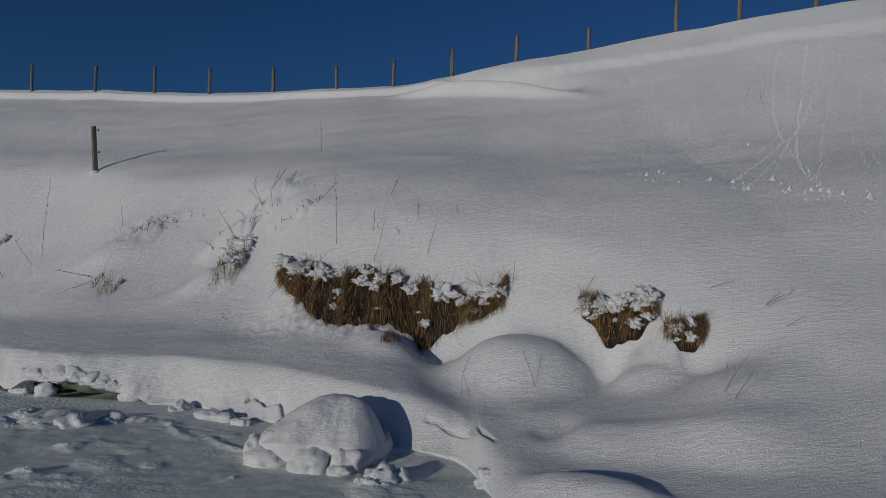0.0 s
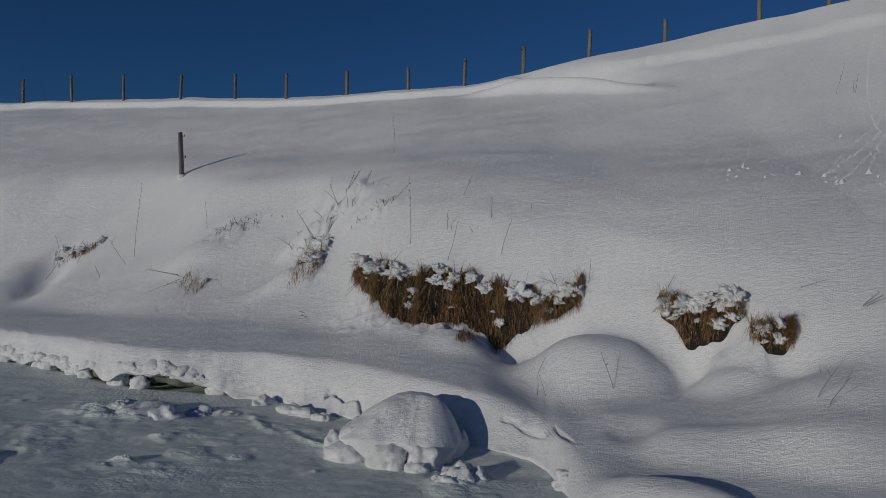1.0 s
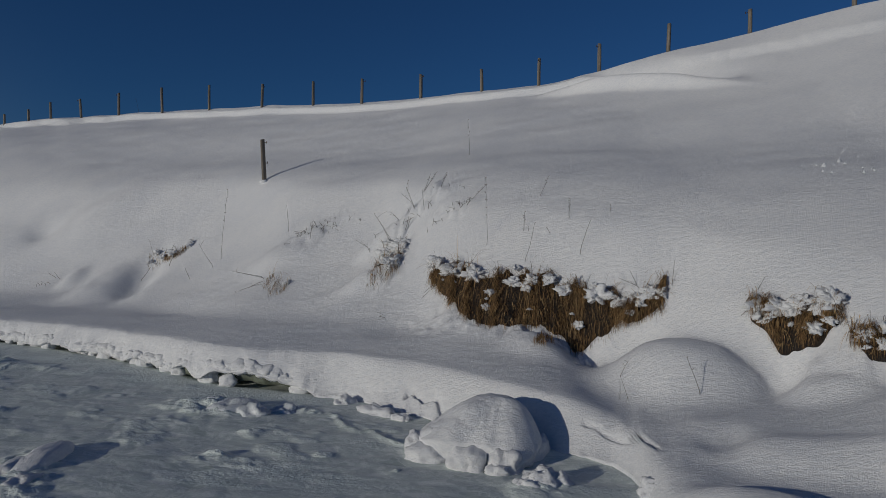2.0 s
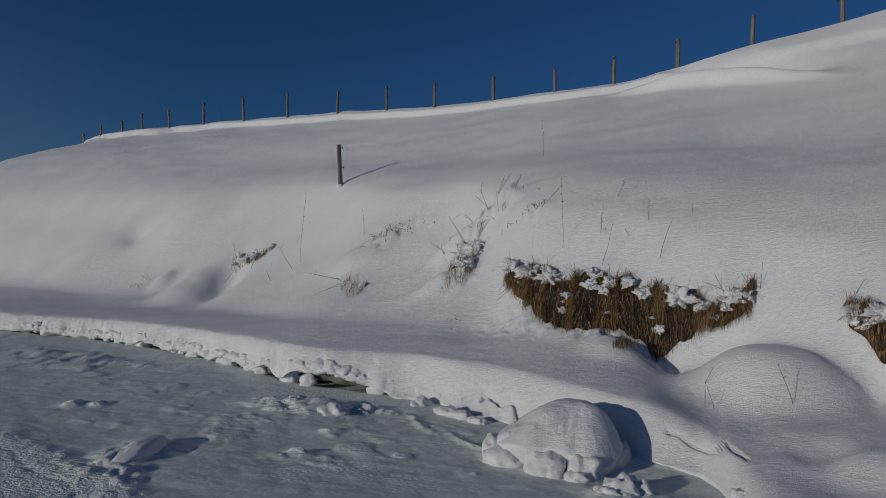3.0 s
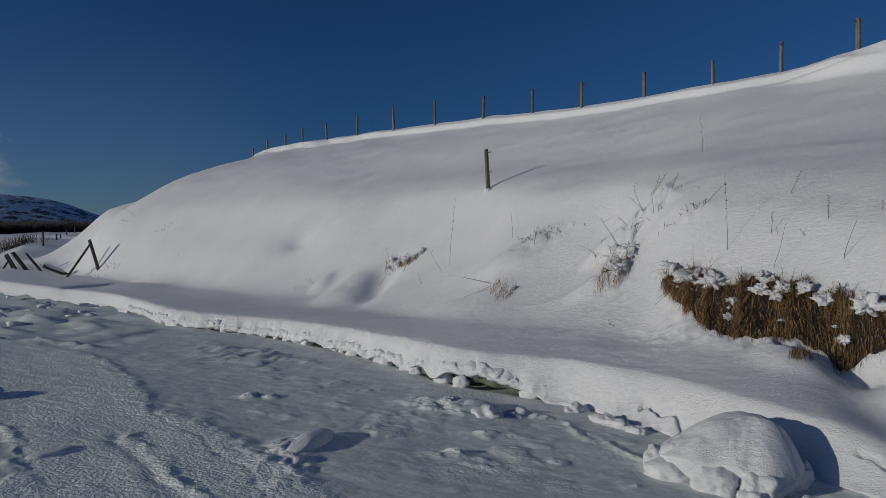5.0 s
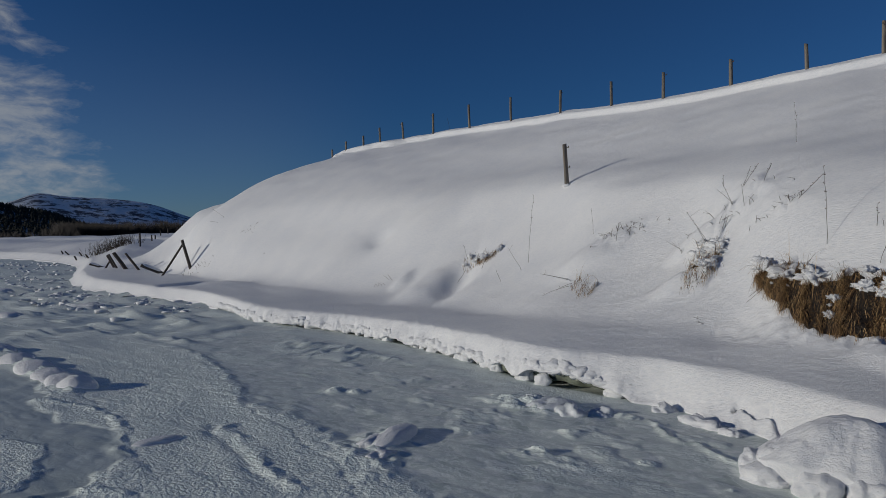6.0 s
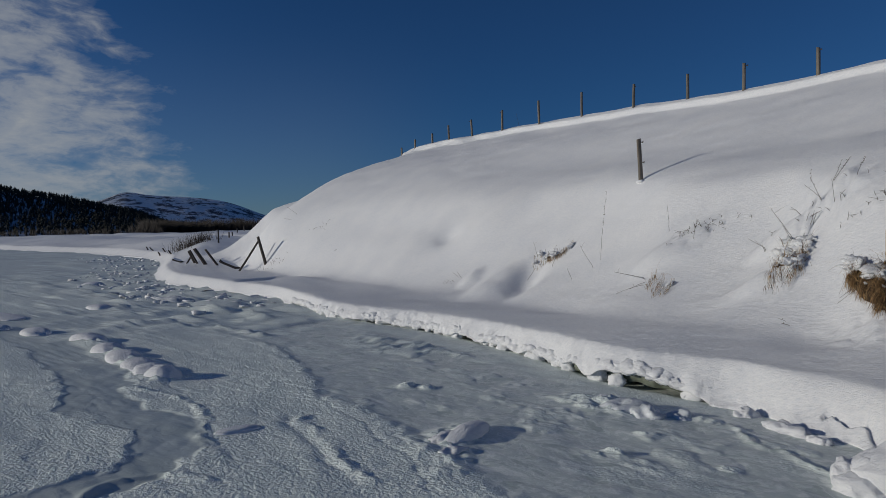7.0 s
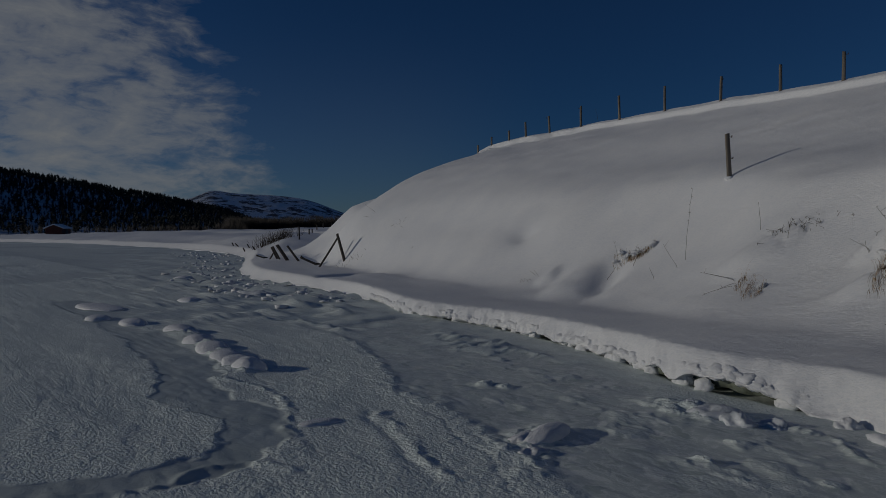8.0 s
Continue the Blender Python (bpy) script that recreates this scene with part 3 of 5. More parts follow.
# ---- crumbling edge of the lip ----
rnd = random.Random(44)
lv, lf = [], []
ball = bmesh.new()
bmesh.ops.create_icosphere(ball, subdivisions=3, radius=1)
ball_v, ball_f = [v.co.copy() for v in ball.verts], [tuple(v.index for v in f.verts) for f in ball.faces]
ball.free()
x = -13.9
while x < -2.75:
    r = rnd.uniform(0.03, 0.09)
    gap_ = float(undercut(np.array([x]))[0])
    drop = rnd.random()
    z = gap_ + 0.015 + 0.35 * r if drop > 0.12 else 0.5 * r
    y = float(toe(np.array([x]))[0]) + 0.85 * r + rnd.uniform(0.0, 0.025)
    base, shift = len(lv), Vector((rnd.uniform(0, 50), rnd.uniform(0, 50), 3))
    tall = rnd.uniform(0.7, 1.0) if drop > 0.12 else max(1.0, 0.6 * gap_ / r)
    for d in ball_v:
        k = 1 + 0.45 * noise.fractal(d * 1.6 + shift, 0.8, 2.0, 3)
        lv.append((x + d.x * r * 1.35 * k, y + d.y * r * 0.9 * k, max(z + d.z * r * tall * k, -0.01)))
    lf += [tuple(base + q for q in f) for f in ball_f]
    x += r * rnd.uniform(0.3, 0.9)
tagged(soup("snow_edge", lv, lf, SNOW), "crumbly lumps of snow along the edge over the ice", "snow", kind="stuff")


# ---- fence posts ----
def stake(name, height, radius, mat, parent=None, sunk=0.4, seed=0, cut=0.25):
    """A split round post, a little crooked, with a slanted sawn top. Its foot is at 0."""
    rnd = random.Random(seed)
    rings, sides = 9, 10
    verts, faces = [], []
    bend = (rnd.uniform(-1, 1) * 0.012, rnd.uniform(-1, 1) * 0.012)
    flat = [1 + rnd.uniform(-0.13, 0.1) for _ in range(sides)]
    for i in range(rings):
        s = i / (rings - 1)
        z = -sunk + s * (height + sunk)
        for j in range(sides):
            a = 2 * math.pi * j / sides
            r = radius * (1.06 - 0.12 * s) * flat[j] * (1 + rnd.uniform(-0.03, 0.03))
            lift = cut * radius * math.cos(a + seed) if i == rings - 1 else 0
            verts.append((r * math.cos(a) + bend[0] * math.sin(3 * s), r * math.sin(a) + bend[1] * math.sin(3 * s), z + lift))
    for i in range(rings - 1):
        for j in range(sides):
            k = (j + 1) % sides
            faces.append((i * sides + j, i * sides + k, (i + 1) * sides + k, (i + 1) * sides + j))
    verts.append((0, 0, height))
    top = len(verts) - 1
    faces += [((rings - 1) * sides + j, (rings - 1) * sides + (j + 1) % sides, top) for j in range(sides)]
    return soup(name, verts, faces, mat, parent)


def staple(parent, radius, z, seed):
    """A bent iron insulator pin on the side of a post."""
    bm = bmesh.new()
    for a, b, r in (((radius * 0.9, 0, z), (radius * 1.9, 0, z - 0.012), 0.006), ((radius * 1.9, 0, z - 0.012), (radius * 2.0, 0, z + 0.018), 0.009)):
        a, b = Vector(a), Vector(b)
        m = Matrix.Translation((a + b) / 2) @ (b - a).to_track_quat("Z", "Y").to_matrix().to_4x4()
        bmesh.ops.create_cone(bm, cap_ends=True, segments=6, radius1=r, radius2=r, depth=(b - a).length * 1.2, matrix=m)
    return part("pin", bm, RUST, parent, "rusty bent iron pin")


def drift_cone(name, radius, height, parent, seed):
    """A little collar of snow."""
    rnd = random.Random(seed)
    bm = bmesh.new()
    bmesh.ops.create_icosphere(bm, subdivisions=2, radius=1)
    for v in bm.verts:
        v.co *= 1 + 0.2 * noise.noise(v.co * 2 + Vector((seed, 0, 0)))
        v.co = Vector((v.co.x * radius, v.co.y * radius, v.co.z * height))
    ob = part(name, bm, SNOW, parent, "small collar of snow")
    return ob


def fence_post(x, y, top_z, radius, lean, label, seed, pins=(), mat=None, collar=False, group="fence posts on the hill"):
    z = ground_z(x, y)
    ob = stake("fence_post", top_z - z, radius, mat or WOOD, seed=seed)
    ob.matrix_world = pose(x, y, z, lean[0], lean[1], seed * 37)
    for h in pins:
        staple(ob, radius, (top_z - z) * h, seed)
    if collar:
        drift_cone("snow_collar", radius * 2.0, 0.045, ob, seed)
    return tagged(ob, label, "fence post", group)


RIDGE = "round grey weathered wooden fence post in snow on the crest"
PLACES = [(6.70, 12.20, 6.63), (5.52, 12.70, 6.44), (4.47, 13.17, 6.38), (2.89, 13.85, 5.96), (1.47, 14.37, 5.92), (0.10, 14.81, 5.70), (-1.21, 15.12, 5.53), (-2.58, 15.54, 5.45), (-4.20, 16.12, 5.52), (-5.94, 16.66, 5.60),
          (-7.56, 17.26, 5.72), (-9.36, 17.76, 5.83), (-11.49, 18.47, 6.03), (-13.45, 18.94, 6.11), (-15.38, 19.38, 6.09), (-17.12, 19.70, 6.00), (-18.61, 19.99, 5.99), (-19.63, 20.08, 5.78), (-20.79, 20.20, 5.66), (-21.62, 20.18, 5.39)]
LEANS = [0, 0, 0, -1, -1, 0, 0, -3, 0, 1, 0, 3, 3, 2, 0, 3, 2, 0, 2, 0]
for i, ((x, y, tip), lean) in enumerate(zip(PLACES, LEANS)):
    fence_post(x, y, tip, 0.042, (0, lean), RIDGE, i + 1, pins=(0.9,) if i % 3 != 1 else ())
fence_post(-6.17, 11.73, 3.363, 0.045, (1, -3.2), "leaning dark grey wooden fence post with iron pins on the slope", 50, pins=(0.93, 0.45), collar=True, group="", mat=WOOD)


# ---- blobs of snow and ice ----
def blob(name, rx, ry, h, seed, mat, parent=None, lumps=0.25, scale=1.6, flat=0.35, level=4, square=2.0):
    """A clod: a rounded body with uneven lumps and a flat foot at 0."""
    bm = bmesh.new()
    bmesh.ops.create_icosphere(bm, subdivisions=level, radius=1)
    shift = Vector((seed * 3.7, seed * 1.3, seed * 2.1))
    for v in bm.verts:
        d = v.co.normalized()
        k = 1 + lumps * noise.fractal(d * scale + shift, 0.9, 2.0, 4) + 0.35 * lumps * abs(noise.noise(d * scale * 3 + shift))
        q = d * k / (abs(d.x) ** square + abs(d.y) ** square + abs(d.z) ** square) ** (1 / square)
        v.co = Vector((q.x * rx, q.y * ry, max(q.z, -flat) * h))
    return part(name, bm, mat, parent)


def clod(x, y, rx, ry, h, seed, turn=0.0, name="ice_chunk", label="small lump of snow-covered ice on the river", mat=None, lumps=0.3, scale=1.8, group="lumps on the ice", level=4, sink=0.45, square=2.2):
    ob = blob(name, rx, ry, h, seed, mat or (RIME if name == "ice_chunk" else SNOW), lumps=lumps, scale=scale, level=level, square=square)
    ob.matrix_world = pose(x, y, 0.015 - sink * h, 0, 0, turn)
    return tagged(ob, label, "snow lump" if "snow" in name else "ice", group)


CHUNK = "jagged chunk of white ice frozen into the river"
clod(-3.25, 5.52, 0.25, 0.17, 0.19, 1, 20, label=CHUNK, lumps=0.24, scale=1.3)
clod(-3.02, 5.44, 0.19, 0.13, 0.13, 2, -30, label=CHUNK, lumps=0.35)
clod(-3.56, 5.6, 0.16, 0.1, 0.11, 3, 10, label=CHUNK, lumps=0.4)
clod(-2.78, 5.6, 0.13, 0.09, 0.08, 4, 0, label=CHUNK, lumps=0.35)
clod(-17.3, 7.7, 0.8, 0.35, 0.150, 25, 15, lumps=0.35)
DRIFT = "smooth rounded cap of drifted snow on the ice"
for i, (x, y, rx, ry, h, turn) in enumerate([(-11.9, 3.84, 0.32, 0.2, 0.15, 10), (-10.65, 3.68, 0.3, 0.19, 0.14, -10), (-9.75, 3.56, 0.4, 0.2, 0.14, -15), (-9.1, 3.47, 0.36, 0.19, 0.11, -15), (-8.55, 3.4, 0.3, 0.18, 0.13, -20),
                                             (-8.14, 3.38, 0.2, 0.16, 0.19, 10), (-14.9, 3.25, 0.25, 0.2, 0.1, 0), (-13.6, 3.55, 0.34, 0.2, 0.12, 0), (-17.2, 3.8, 0.9, 0.3, 0.07, 5), (-17.1, 5.85, 0.32, 0.22, 0.1, 0), (-5.48, 2.84, 0.16, 0.07, 0.04, 70), (-25.4, 8.6, 0.35, 0.3, 0.13, 0)]):
    clod(x, y, 1.25 * rx, 1.15 * ry, h, 40 + i, turn, "snow_drift", DRIFT, lumps=0.08, scale=1.3, group="snow caps on the ice", sink=0.2, square=2.3)


SLAB = "wedge of frosty snow lying on the ice"
clod(-3.88, 4.0, 0.29, 0.12, 0.095, 66, 102, "snow_slab", SLAB, lumps=0.14, scale=1.3, square=2.4, sink=0.15)
clod(-3.96, 3.82, 0.16, 0.1, 0.07, 67, 80, "snow_slab", SLAB, lumps=0.25, scale=1.6, square=2.2, sink=0.3)
clod(-3.7, 3.62, 0.12, 0.07, 0.05, 61, 60, "snow_clod", "frosty clod of snow beside a wedge of snow", lumps=0.5)
clod(-0.36, 4.42, 0.13, 0.11, 0.16, 62, 0, "snow_clod", "crumbly clod of snow on the ice beside a snow-capped rock", lumps=0.26, scale=2.2)
clod(-0.24, 4.45, 0.08, 0.07, 0.11, 63, 0, "snow_clod", "crumbly clod of snow on the ice beside a snow-capped rock", lumps=0.26, scale=2.2)
clod(-0.46, 4.33, 0.1, 0.07, 0.06, 64, 0, "snow_clod", "crumbly clod of snow on the ice beside a snow-capped rock", lumps=0.4, scale=2.2)

SHORE = "broken block of snow at the edge of the ice"
clod(0.36, 4.42, 0.11, 0.09, 0.15, 81, 10, "snow_clod", SHORE, lumps=0.24, scale=2.0)
clod(0.5, 4.33, 0.1, 0.08, 0.13, 82, -25, "snow_clod", SHORE, lumps=0.26, scale=2.2)
clod(-1.95, 5.74, 0.2, 0.09, 0.1, 83, -12, "snow_slab", SHORE, lumps=0.3, scale=2.2, square=2.8)
clod(-1.68, 5.62, 0.1, 0.06, 0.06, 84, -20, "snow_slab", SHORE, lumps=0.3, scale=2.2, square=2.8)
clod(-2.35, 6.0, 0.12, 0.08, 0.1, 85, 30, "snow_clod", SHORE, lumps=0.3, scale=2.2)

# jumbled blocks along the far bank
rnd = random.Random(5)
jv, jf = [], []
for i in range(300):
    bx_ = -14 - 44 * rnd.random() ** 1.3
    by_ = float(toe(np.array([bx_]))[0]) - rnd.uniform(0.1, 1.5 + 0.06 * abs(bx_))
    size, tip_ = rnd.uniform(0.03, 0.11), rnd.uniform(0, 3)
    base = len(jv)
    for k in range(8):
        p = Vector(((k & 1) - 0.5, ((k >> 1) & 1) - 0.5, (k >> 2) - 0.4))
        p = Matrix.Rotation(rnd.uniform(-0.4, 0.4), 3, "X") @ Matrix.Rotation(tip_, 3, "Z") @ Vector((p.x * size * 2.6, p.y * size * 1.5, p.z * size * 0.5))
        jv.append((bx_ + p.x * rnd.uniform(0.8, 1.2), by_ + p.y * rnd.uniform(0.8, 1.2), 0.02 + p.z * rnd.uniform(0.8, 1.2)))
    jf += [tuple(base + q for q in f) for f in ((0, 1, 3, 2), (4, 6, 7, 5), (0, 4, 5, 1), (2, 3, 7, 6), (0, 2, 6, 4), (1, 5, 7, 3))]
tagged(soup("ice_rubble", jv, jf, SNOW), "jumbled small blocks of snowy ice along the bank", "ice", kind="stuff")


# ---- snow-capped rock at the water's edge ----
def capped_rock():
    root = tagged(new("snow_capped_rock"), "rock under a thick rounded snow cap, cracked at its foot", "rock")
    root.location = (-0.85, 4.95, 0)
    n, k = 180, 80
    u, v = np.meshgrid(np.linspace(0, 2 * np.pi, n), np.linspace(0, 1, k), indexing="ij")
    turn = np.degrees(u)
    reach = curve([(-45, 0.45), (0, 0.45), (45, 0.42), (90, 0.40), (135, 0.46), (180, 0.5), (225, 0.4), (262, 0.28), (290, 0.32), (315, 0.45), (360, 0.45), (405, 0.42)], turn.ravel()).reshape(u.shape)
    rim = curve([(-45, 0.03), (0, 0.12), (90, 0.12), (180, 0.12), (225, 0.16), (262, 0.135), (285, 0.12), (315, 0.03), (360, 0.12), (405, 0.1)], turn.ravel()).reshape(u.shape)
    out = np.clip(v / 0.8, 0, 1)
    low = np.clip((v - 0.8) / 0.2, 0, 1)
    r = reach * (out - 0.14 * low**1.5)
    Z = rim + (0.41 - rim) * (1 - out ** (2.3 + 0.2 * np.cos(u) + 0.5 * np.minimum(np.sin(u), 0))) - (rim + 0.04) * low * (0.45 + 0.55 * np.abs(np.cos(u)))
    X = r * np.cos(u) + 0.12 * (1 - out**1.4)
    Y = r * np.sin(u) + 0.08 * (1 - out**1.4)
    Z = Z + (0.014 * fractal(X + 3, Y, 0.3, 3, 9) + 0.03 * ripple(X + 1, Y, 0.33, 10) + 0.008 * ripple(X, Y, 0.09, 12) + 0.004 * ripple(X, Y, 0.035, 13)) * (1 - low)
    sheet("snow_cap", X, Y, Z, SNOW, root)
    # near-black core puts painted shade into the cracks below the cap
    blob("rock", 0.36, 0.24, 0.18, 3, SOIL_AND_SHADE, root, level=3)
    for i, (x, y, rx, ry, h, turn_, square) in enumerate([
            (-1.19, 4.9, 0.13, 0.17, 0.2, 28, 2.9), (-1.35, 4.88, 0.085, 0.11, 0.14, 12, 2.7), (-1.24, 4.77, 0.16, 0.12, 0.095, -8, 2.9), (-0.9, 4.76, 0.15, 0.2, 0.13, -8, 3.4), (-0.66, 4.76, 0.125, 0.19, 0.14, 14, 3.2),
            (-1.05, 4.8, 0.09, 0.12, 0.11, 35, 2.7), (-0.68, 4.57, 0.09, 0.06, 0.05, 0, 2.5), (-0.44, 4.98, 0.07, 0.14, 0.14, -20, 3.0), (-0.5, 4.8, 0.05, 0.05, 0.035, 0, 2.4)]):
        b = blob("snow_block", rx, ry, h, 70 + i, SNOW, root, lumps=0.2, scale=2.0, level=4, square=square)
        b.matrix_basis = pose(x + 0.85, y - 4.95, 0.0, 0, 0, turn_)
    return root


capped_rock()


# ---- dry grass ----
def strands(rows, width):
    """Verts and faces of thin bent blades: rows of root, tip, sag."""
    verts, faces = [], []
    for (a, b, sag), w in zip(rows, width):
        d = b - a
        side = Vector((d.y, -d.x, 0.0))
        side = side.normalized() * w if side.length > 1e-4 else Vector((w, 0, 0))
        side = Matrix.Rotation(random.uniform(-0.9, 0.9), 3, "Z") @ side
        k = len(verts)
        for s in (0.0, 0.4, 0.75, 1.0):
            p = a + d * s + Vector((0, 0, sag * math.sin(math.pi * s)))
            q = side * (1 - 0.75 * s * s)
            verts += [tuple(p - q), tuple(p + q)]
        faces += [(k + i, k + i + 1, k + i + 3, k + i + 2) for i in (0, 2, 4)]
    return verts, faces


def crumbs(name, r, seed, parent):
    """A ragged flat lump of snow caught in the grass."""
    bm = bmesh.new()
    bmesh.ops.create_icosphere(bm, subdivisions=4, radius=1)
    shift = Vector((seed * 3.3, seed * 1.9, 7))
    for v in bm.verts:
        d = v.co.normalized()
        k = max(0.25, 1 + 1.1 * noise.fractal(d * 1.5 + shift, 0.7, 2.1, 4))
        v.co = Vector((d.x * k * 1.2 * r, d.y * k * 0.8 * r, d.z * k * 0.5 * r))
    return part(name, bm, SNOW, parent)


def over_ground(xs, ys, lift=0.0):
    return np.stack([xs, ys, ground(np.asarray(xs, float), np.asarray(ys, float)[:, None])[:, 0] + lift], 1)


def grass_bank(name, label, low, high, count, length, seed, clumps, hang=1.0, bare=True, wildness=0.12, patches=0, inset=0.0):
    """A strip of bare bank between two lines (x, y), hung with dead grass."""
    random.seed(seed)
    rng = np.random.default_rng(seed)
    x0, x1 = low[0][0], low[-1][0]
    root = tagged(new(name), label, "dry grass")
    root.location = ((x0 + x1) / 2, low[len(low) // 2][1], ground_z((x0 + x1) / 2, low[len(low) // 2][1]))
    bpy.context.view_layer.update()
    back = root.matrix_world.inverted()
    n, k = 90, 26
    gxx = np.repeat(np.linspace(x0, x1, n)[:, None], k, 1)
    f = np.repeat(np.linspace(0, 1, k)[None], n, 0)
    lo, hi = curve(low, gxx[:, 0]), curve(high, gxx[:, 0])
    lo = lo + 0.03 * ripple(gxx[:, 0], 7, 0.11, seed + 8)
    hi = hi + 0.05 * ripple(gxx[:, 0], 3, 0.17, seed) + 0.03 * ripple(gxx[:, 0], 5, 0.05, seed + 1)
    gyy = lo[:, None] + (hi - lo)[:, None] * (inset + (1 - inset) * f)
    rim = np.minimum(np.minimum(f, 1 - f) * 6, np.minimum(gxx - x0, x1 - gxx) * 12)
    gzz = ground(gxx[:, 0], gyy) + 0.03 * np.clip(rim, 0, 1) - 0.03 + 0.012 * fractal(gxx, gyy, 0.08, 2, seed + 2)
    # bare soil whose near-black colour also paints the shade between the strands
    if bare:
        soil = sheet("soil", gxx, gyy - 0.02 * np.clip(rim, 0, 1), gzz + 0.012, SOIL_AND_SHADE, root)
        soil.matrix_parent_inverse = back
    tuft = rng.uniform(x0, x1, max(4, int((x1 - x0) / 0.05)))
    xs = np.clip(tuft[rng.integers(0, len(tuft), count)] + rng.normal(0, 0.022, count), x0, x1)
    xs[: count // 3] = rng.uniform(x0, x1, count // 3)
    long_ = 0.7 + 0.5 * rng.random(count) + 0.35 * ripple(xs, 6, 0.06, seed + 4)
    fs = rng.uniform(0.0, 1.0, count) ** 0.9
    lo, hi = curve(low, xs), curve(high, xs) + 0.05 * ripple(xs, 3, 0.17, seed) + 0.03 * ripple(xs, 5, 0.05, seed + 1)
    lo = lo + 0.03 * ripple(xs, 7, 0.11, seed + 8)
    at = over_ground(xs, lo + (hi - lo) * fs, 0.02)
    comb = 0.8 * ripple(xs, 1, 0.16, seed + 5) + 0.7 * ripple(xs, 2, 0.05, seed + 6) + rng.normal(0, 0.22, count)
    rows = []
    for p, c, ff, q in zip(at, comb, fs, long_):
        ln = length * q * rng.uniform(0.5, 1.1) * (0.34 + 0.66 * ff)
        wild = rng.random() < wildness
        d = Vector((c * (1.6 if wild else 0.6), -rng.uniform(0.1, 0.7), -hang * rng.uniform(0.55, 1.0) + (0.9 if wild else 0)))
        a = Vector(p)
        b = a + d.normalized() * ln
        rows.append((a, b, 0.03 + 0.06 * rng.random()))
    v, fc = strands(rows, rng.uniform(0.0009, 0.0026, count))
    hair = tagged(soup("dead_grass", v, fc, GRASS, root, smooth=False), kind="stuff")
    hair.matrix_parent_inverse = back
    for i in range(clumps):
        x = rng.uniform(x0 + 0.03, x1 - 0.03)
        brow = i % 5 < 2
        ff = rng.uniform(0.86, 1.1) if brow else rng.uniform(0.3, 0.9)
        y = float(curve(low, [x])[0] * (1 - ff) + curve(high, [x])[0] * ff)
        r = (0.014 + 0.05 * rng.random() ** 1.5) if brow else 0.012 + 0.045 * rng.random() ** 2
        b = crumbs("snow_clump", 1.2 * r, seed + i, root)
        b.matrix_parent_inverse = back
        b.matrix_basis = pose(x, y - 0.04, ground_z(x, y) + 0.015, rng.uniform(20, 60), rng.uniform(-30, 30), rng.uniform(-60, 60))
    for i in range(patches):
        x = x0 + (x1 - x0) * (i + rng.uniform(0.1, 0.9)) / patches
        ff = rng.uniform(0.72, 1.02)
        y = float(curve(low, [x])[0] * (1 - ff) + curve(high, [x])[0] * ff)
        r = rng.uniform(0.05, 0.11)
        b = crumbs("snow_patch", r, seed + 90 + i, root)
        b.matrix_parent_inverse = back
        b.matrix_basis = pose(x, y - 0.035, ground_z(x, y) + 0.02, rng.uniform(45, 65), 0, rng.uniform(-25, 25))
    return root


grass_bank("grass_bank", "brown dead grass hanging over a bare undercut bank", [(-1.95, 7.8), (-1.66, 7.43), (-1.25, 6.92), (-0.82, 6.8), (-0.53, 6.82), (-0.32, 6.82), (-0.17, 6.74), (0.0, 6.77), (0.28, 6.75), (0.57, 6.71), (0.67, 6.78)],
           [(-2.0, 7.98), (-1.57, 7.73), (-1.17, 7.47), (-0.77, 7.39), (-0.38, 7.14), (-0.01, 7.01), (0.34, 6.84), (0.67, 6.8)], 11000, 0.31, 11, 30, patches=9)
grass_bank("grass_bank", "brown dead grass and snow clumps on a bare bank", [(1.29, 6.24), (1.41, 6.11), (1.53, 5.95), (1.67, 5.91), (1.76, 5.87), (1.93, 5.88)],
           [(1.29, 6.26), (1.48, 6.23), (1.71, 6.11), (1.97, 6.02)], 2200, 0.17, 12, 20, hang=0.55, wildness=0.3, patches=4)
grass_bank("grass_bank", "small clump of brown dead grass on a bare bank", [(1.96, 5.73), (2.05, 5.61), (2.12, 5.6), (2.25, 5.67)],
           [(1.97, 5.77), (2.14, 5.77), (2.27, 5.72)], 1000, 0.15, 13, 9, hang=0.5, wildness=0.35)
grass_bank("grass_bank", "dead grass and dark soil under a snow edge", [(-8.14, 10.84), (-7.89, 10.77), (-7.73, 10.82), (-7.4, 10.71), (-7.17, 10.85)],
           [(-8.26, 11.01), (-8.15, 11.13), (-7.86, 11.01), (-7.53, 10.9), (-7.25, 10.97)], 420, 0.16, 14, 16, bare=False, wildness=0.25)
grass_bank("grass_bank", "twiggy dead grass matted with snow on the slope", [(-2.8, 7.99), (-2.61, 7.99), (-2.46, 8.14)],
           [(-3.01, 8.59), (-2.87, 8.72), (-2.62, 8.65)], 620, 0.26, 15, 40, hang=0.6, wildness=0.4, patches=6, inset=0.3)
grass_bank("grass_bank", "small tuft of brown dead grass in the snow", [(-4.63, 8.71), (-4.33, 8.42), (-4.17, 8.51)],
           [(-4.76, 8.96), (-4.63, 8.99), (-4.26, 8.7)], 170, 0.26, 16, 1, hang=0.9, bare=False, wildness=0.3)
